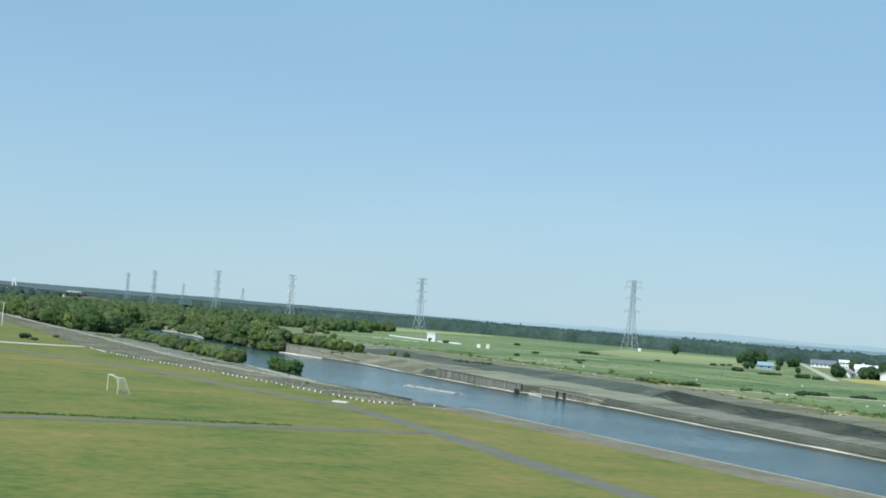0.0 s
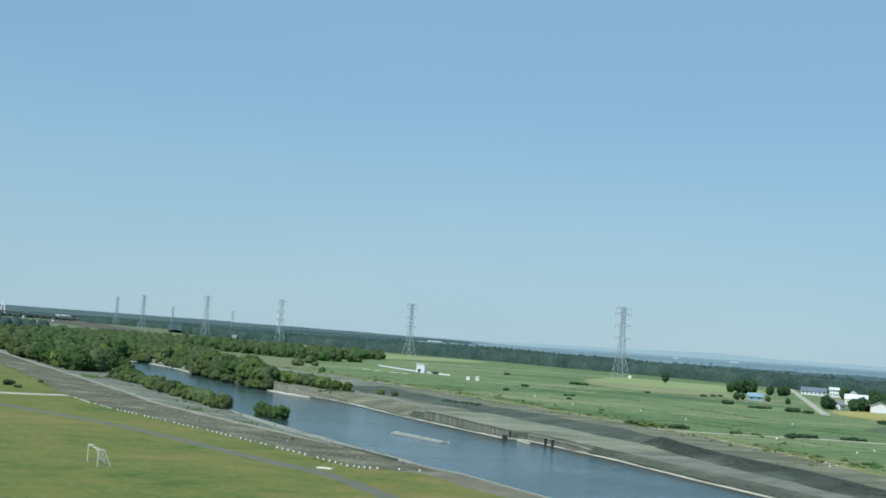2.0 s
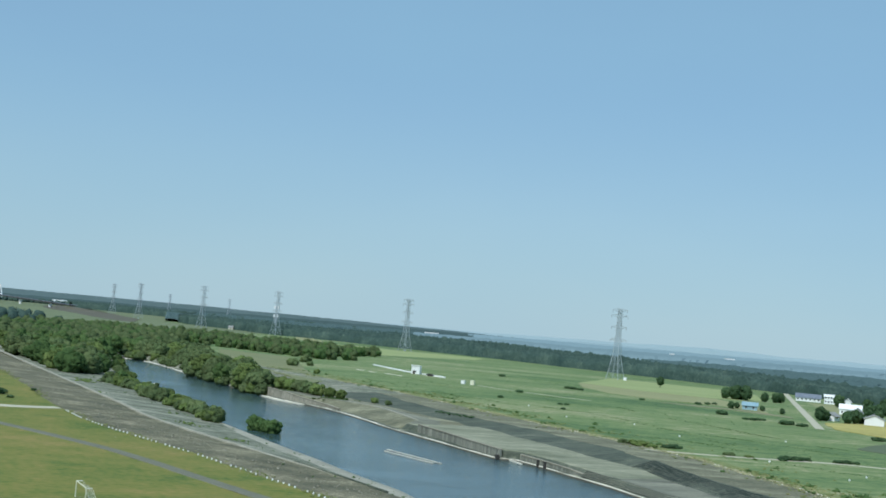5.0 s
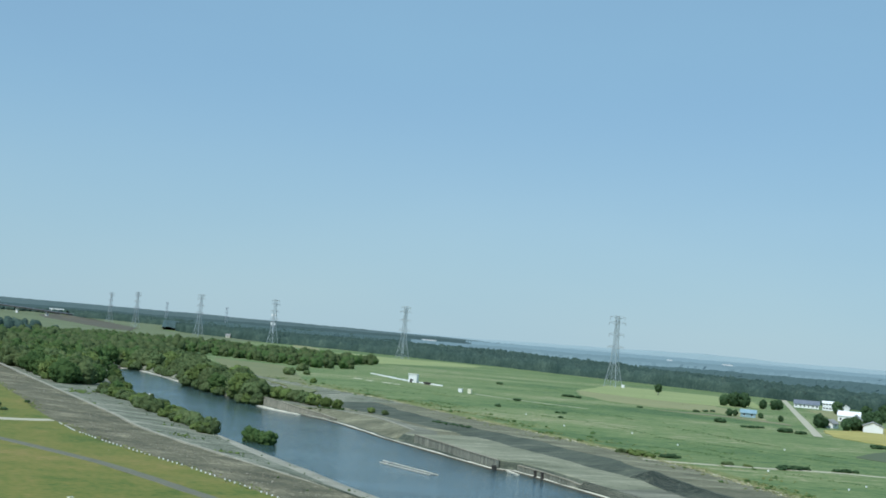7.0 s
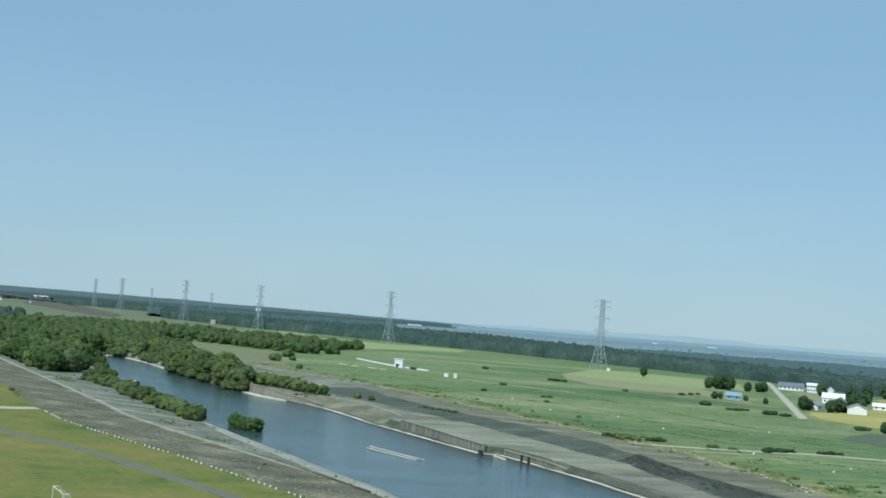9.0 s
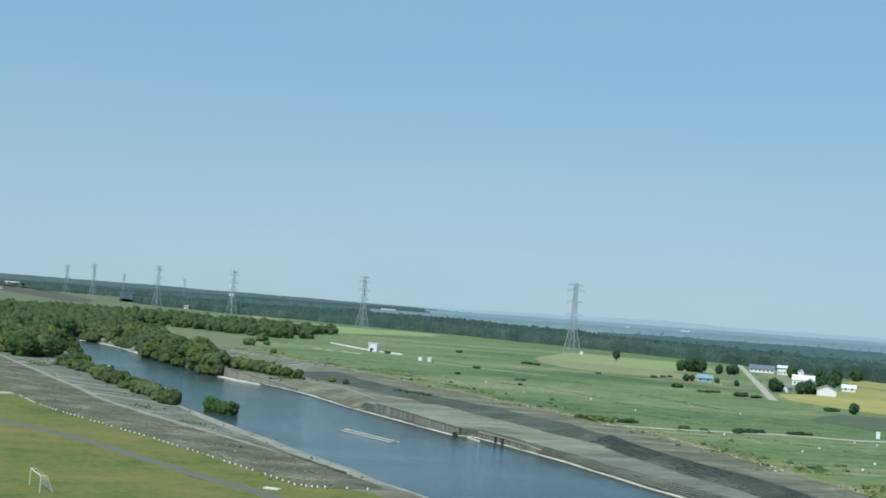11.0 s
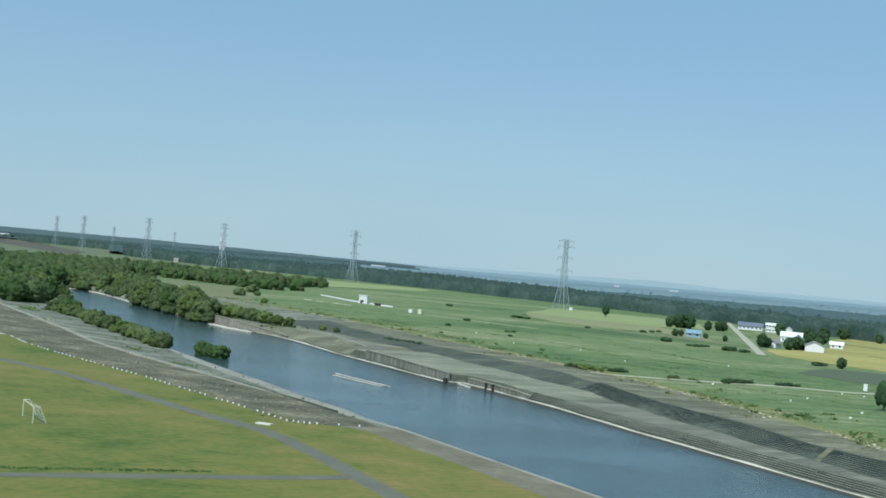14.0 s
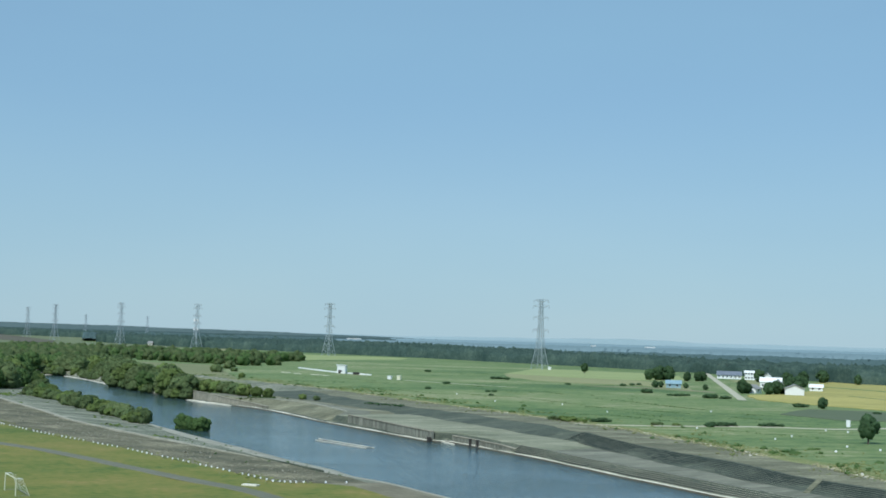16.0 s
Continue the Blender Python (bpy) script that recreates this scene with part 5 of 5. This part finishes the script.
def bridge():
    ob = thing("road_bridge", Matrix(), "long low road bridge on white piers far upstream", "bridge")
    a_, b_ = Vector((-785, 2405, 7.0)), Vector((-1477, 3100, 27.0))
    part("deck", beam_data(a_, b_, 12, 2.0), M["dark"], ob)
    part("parapet", beam_data(a_ + Vector((8, 3, 1.6)), b_ + Vector((8, 3, 1.6)), 0.5, 0.8), M["slate"], ob)
    for k in range(7):
        p = a_ + (b_ - a_) * ((k + 0.7) / 7.2)
        part("pier", box_data(p.x - 2.5, p.x + 2.5, p.y - 2, p.y + 2, -1, p.z - 1), M["white"], ob)
    t_ = thing("bridge_tower", pose(-1193, 3085, 0) @ Matrix.Scale(0.62, 4), "white A-shaped tower of a distant cable bridge", "tower")
    for sx in (-1, 1):
        part("leg", beam_data((sx * 13, 0, 0), (sx * 1.2, 0, 62), 4.5), M["white"], t_)
    part("cross_beam", beam_data((-8, 0, 24), (8, 0, 24), 3), M["white"], t_)


bridge()
building("roadside_store", -880, 2760, 30, 16, 8, 0, 20, M["white"], M["white"], "white flat building beside the far levee", "building", 0)


# ---- weeds, tufts and stones too many to count ----
def tufts(name, places, mat, label, h0, h1, category="weeds"):
    """Low uneven tufts: a few crossed blades over a small clump each."""
    verts, faces, off = [], [], 0
    for x, y, z in places:
        h = h0 + (h1 - h0) * rng.random() ** 1.6
        v, f = blob(rng, np.array([x, y, z + 0.25 * h]), np.array([0.8 + rng.random(), 0.8 + rng.random(), 0.55]) * h, ICO1, 0.35)
        verts.append(v)
        faces += (f + off).tolist()
        off += len(v)
        d = rng.normal(size=(5, 3))
        d[:, 2] = np.abs(d[:, 2])
        d /= np.linalg.norm(d, axis=1)[:, None]
        v, f = leaf_quads(rng, np.array([x, y, z + 0.35 * h]) + d * h * 0.7, d, 0.35 * h)
        verts.append(v)
        faces += (f + off).tolist()
        off += len(v)
    return tagged(new(name, mesh_of(name, np.concatenate(verts), faces, [mat])), label, category, kind="stuff")


def ground_z(s_, c_):
    k = profile(s_)
    return float(np.interp(c_, [q[0] for q in k], [q[1] for q in k]))


def strip(count, s0, s1, c_of, spread, patch=-0.15):
    out = []
    for _ in range(count):
        s_ = s0 + (s1 - s0) * rng.random()
        c_ = c_of(s_) + rng.normal() * spread
        z_ = ground_z(s_, c_)
        if wobble(s_, c_, 0.06, 9) > patch and z_ > -3.8:
            out.append((*P(s_, c_).to_2d(), z_))
    return out


tufts("bank_weeds", strip(6500, 90, 640, lambda q: far_top(q) + 7, 7.0, -0.05), M["weeds"], "dry yellow-green weeds along the top of the bank", 0.07, 0.32)
tufts("bank_scrub", strip(650, 90, 640, lambda q: far_top(q) + 9, 6.5, 0.1), M["leaf"], "low dark green scrub along the top of the bank", 0.2, 0.8, "scrub")
tufts("berm_weeds", [(*P(s_ + 1.6 * a_, c_ + 0.9 * b_).to_2d(), ground_z(s_, c_)) for s_, c_ in ((392, 197.5), (387, 198.5), (380, 199), (376, 199.5), (372, 199)) for a_, b_ in rng.normal(size=(9, 2))], M["dark_leaf"], "low dark weeds in two patches on the gravel slope", 0.25, 0.6)
tufts("wall_weeds", strip(260, 436, 470, lambda q: far_water(q) + 12, 4.0, -0.1), M["leaf"], "fresh green weeds behind the river wall", 0.2, 0.6)
tufts("bank_stones", strip(450, 150, 560, lambda q: far_top(q) + 0.3, 0.8, 0.0), M["kerb"], "pale stones scattered along the bank top", 0.1, 0.26, "stones")
tufts("bank_straw", strip(2400, 130, 560, lambda q: far_top(q) + 0.6, 1.0, -0.28), M["straw"], "dry straw-coloured weeds along the edge of the bank", 0.1, 0.3)
tufts("gravel_stones", strip(1500, 186, 560, lambda q: 0.5 * grass_edge(q) + 0.5 * near_berm(q), 5.5, -0.3), M["kerb_old"], "pale stones lying on the dark gravel", 0.05, 0.22, "stones")
tufts("near_bank_scrub", strip(500, 186, 520, lambda q: 0.5 * near_berm(q) + 0.5 * near_water(q), 5.0, 0.0), M["golf_rough"], "low green weeds among the stones of the near bank", 0.08, 0.3)
tufts("near_bank_weeds", strip(420, 290, 520, lambda q: 0.7 * near_berm(q) + 0.3 * near_water(q), 3.0, 0.2), M["olive"], "dry weeds on the near bank", 0.15, 0.6)
tufts("near_edge_weeds", strip(900, 185, 520, lambda q: grass_edge(q) + 0.6, 1.0), M["weeds"], "dry weeds between grass and gravel", 0.1, 0.3)
tufts("path_weeds", [(-24 - 36 * q + 0.4 * rng.normal(), 152.2 - 13.5 * q + 0.3 * rng.normal(), 0.0) for q in rng.random(420)], M["leaf"], "dark weeds along the edge of the side path", 0.08, 0.26)
tufts("golf_rough", [(x, y, 0.1) for x, y in ((-120 + 420 * a_, 330 + 520 * b_) for a_, b_ in rng.random((5000, 2))) if (x * 0.881 + y * 0.473) > 232 and wobble(x, y * 3, 0.012, 4) > 0.16], M["golf_rough"], "dark rough grass between the fairways", 0.1, 0.36)


def rows_of(lines, each, spread):
    """Places strewn along lines of points (x, y)."""
    out = []
    for a_, b_ in lines:
        for q in rng.random(each):
            out.append((a_[0] + (b_[0] - a_[0]) * q + spread * rng.normal(), a_[1] + (b_[1] - a_[1]) * q + spread * rng.normal(), 0.12))
    return out


tufts("fairway_edges", rows_of([((81, 441), (94, 432)), ((94, 432), (108, 415)), ((108, 415), (118, 401)), ((56, 405), (70, 403)), ((70, 403), (83, 384)), ((91, 349), (111, 328)), ((29, 526), (48, 508)), ((48, 508), (69, 464)), ((20, 600), (60, 560)), ((-10, 560), (20, 520)), ((-27, 924), (4, 876)), ((23, 830), (61, 828)), ((-17, 569), (-2, 537)), ((7, 491), (14, 472)), ((34, 613), (41, 607)), ((66, 574), (73, 549)), ((81, 522), (96, 492)), ((96, 492), (102, 470)), ((102, 470), (112, 454)), ((75, 424), (85, 401)), ((68, 453), (75, 448)), ((120, 432), (124, 428)), ((100, 676), (138, 684)), ((40, 800), (70, 790)), ((-60, 640), (-17, 569)), ((-45, 700), (-10, 640))], 130, 1.3), M["golf_rough"], "dark green lines of rough along the fairways", 0.08, 0.28)
tufts("pale_rough", rows_of([((4, 876), (23, 830)), ((4, 650), (22, 635)), ((22, 635), (42, 626)), ((45, 560), (57, 530)), ((29, 519), (39, 496)), ((-20, 641), (-9, 619)), ((75, 439), (82, 420)), ((82, 420), (90, 402)), ((96, 655), (133, 655)), ((129, 633), (154, 623)), ((60, 700), (100, 690))], 160, 1.0), M["weeds"], "pale dry strips of rough between the fairways", 0.05, 0.2)
tufts("track_weeds", rows_of([((50, 359), (62, 358)), ((62, 358), (80, 361)), ((80, 361), (105, 367)), ((105, 367), (130, 367))], 60, 0.8), M["weeds"], "dry weeds along the gravel track", 0.1, 0.35)
pad = thing("concrete_pad", pose(-22.9, 197.6, 0.05, 0, 0, -20), "pale concrete pad at the edge of the path", "slab")
part("slab", box_data(-1.3, 1.3, -0.6, 0.6, -0.1, 0.16), M["kerb"], pad, bevel=0.04)


def tee_marker():
    ob = thing("tee_marker", Matrix(), "small white marker on the golf course", "marker", "white markers on the golf course")
    part("board", box_data(-0.4, 0.4, -0.1, 0.1, 0.25, 0.95), M["white"], ob, bevel=0.03)
    part("stake", box_data(-0.06, 0.06, -0.05, 0.05, -0.2, 0.3), M["white"], ob)
    return ob


one = tee_marker()
spots = [(84, 352), (122, 356), (127, 352), (96, 318), (108, 300), (113, 292), (100, 285), (126, 300), (131, 322), (36, 470), (70, 420), (60, 460), (110, 440), (24, 520), (106, 268), (124, 282), (134, 290), (118, 262), (128, 262), (104, 330)]
for i, (x, y) in enumerate(spots):
    m = pose(x, y, 0.1, 0, 0, 40 * rng.random() - 20) @ Matrix.Scale(0.62, 4)
    o = one if not i else copy_thing(one, m)
    o.matrix_basis = m


# ---- field edges and a box at the pylon's foot ----
ribbon("ground_field_bund", [(255, 740), (270, 690), (280, 640), (300, 560)], 5.0, 5.0, M["golf"], 0.62, "green bund between ripe fields", "bund", 0.3)
ribbon("ground_field_ditch", [(222, 612), (228, 570), (226, 530), (222, 490)], 2.2, 2.2, M["golf"], 0.60, "narrow green ditch edge in the rice", "bund", 0.3)
building("switch_box", 118, 982, 2.2, 2.0, 2.2, 0, -20, M["white"], M["white"], "small white box at the foot of a pylon", "hut", 0)


# ---- low step along the near bank ----
low = thing("low_kerb_wall", Matrix(), "low dark concrete edge along the gravel bank", "kerb")
for k in range(10):
    s0_, s1_ = 247 - 4.2 * k, 243 - 4.2 * k
    a_, b_ = P(s0_, near_berm(s0_) + 0.3, ground_z(s0_, near_berm(s0_)) + 0.1), P(s1_, near_berm(s1_) + 0.3, ground_z(s1_, near_berm(s1_)) + 0.1)
    part("kerb_block", beam_data(a_, b_, 0.35, 0.4), M["slope"], low, bevel=0.05)


# ---- sand bars upstream ----
def sand_bar(pts, w):
    ribbon("ground_sand_bar", SC(*pts), w, w * 0.6, M["kerb"], -3.8, "pale sand bar at the river's edge", "sand bar", 0.6)


sand_bar(((596, 166), (630, 168.5), (665, 169.5), (700, 168)), 3.0)
sand_bar(((712, 164), (722, 163), (734, 162)), 7.0)
sand_bar(((628, 137), (645, 139), (662, 142)), 3.5)
sand_bar(((500, 124), (508, 127), (516, 129)), 2.2)
sand_bar(((590, 133), (600, 134.5), (612, 136)), 2.6)

# ---- far houses at the edge of the woods and sheds on the horizon ----
for x, y, w_, z_ in ((-338, 1716, 6, 0), (-163, 1680, 4, 0), (-233, 1636, 3.4, 0)):
    building("far_farmhouse", x, y, w_, 6, 3.2, 2.0, -20 + 30 * rng.random(), M["kerb"], M["roof"], "small pale farmhouse at the edge of the woods", "house", 1, z=z_)
for x, y, w_ in ((-110, 3030, 34), (608, 3030, 22), (-1020, 3030, 36), (470, 3030, 9)):
    building("far_warehouse", x, y, w_, 14, 4.0, 0, 4, M["white"], M["white"], "long pale warehouse on the hazy horizon", "warehouse", 0, z=8.5)
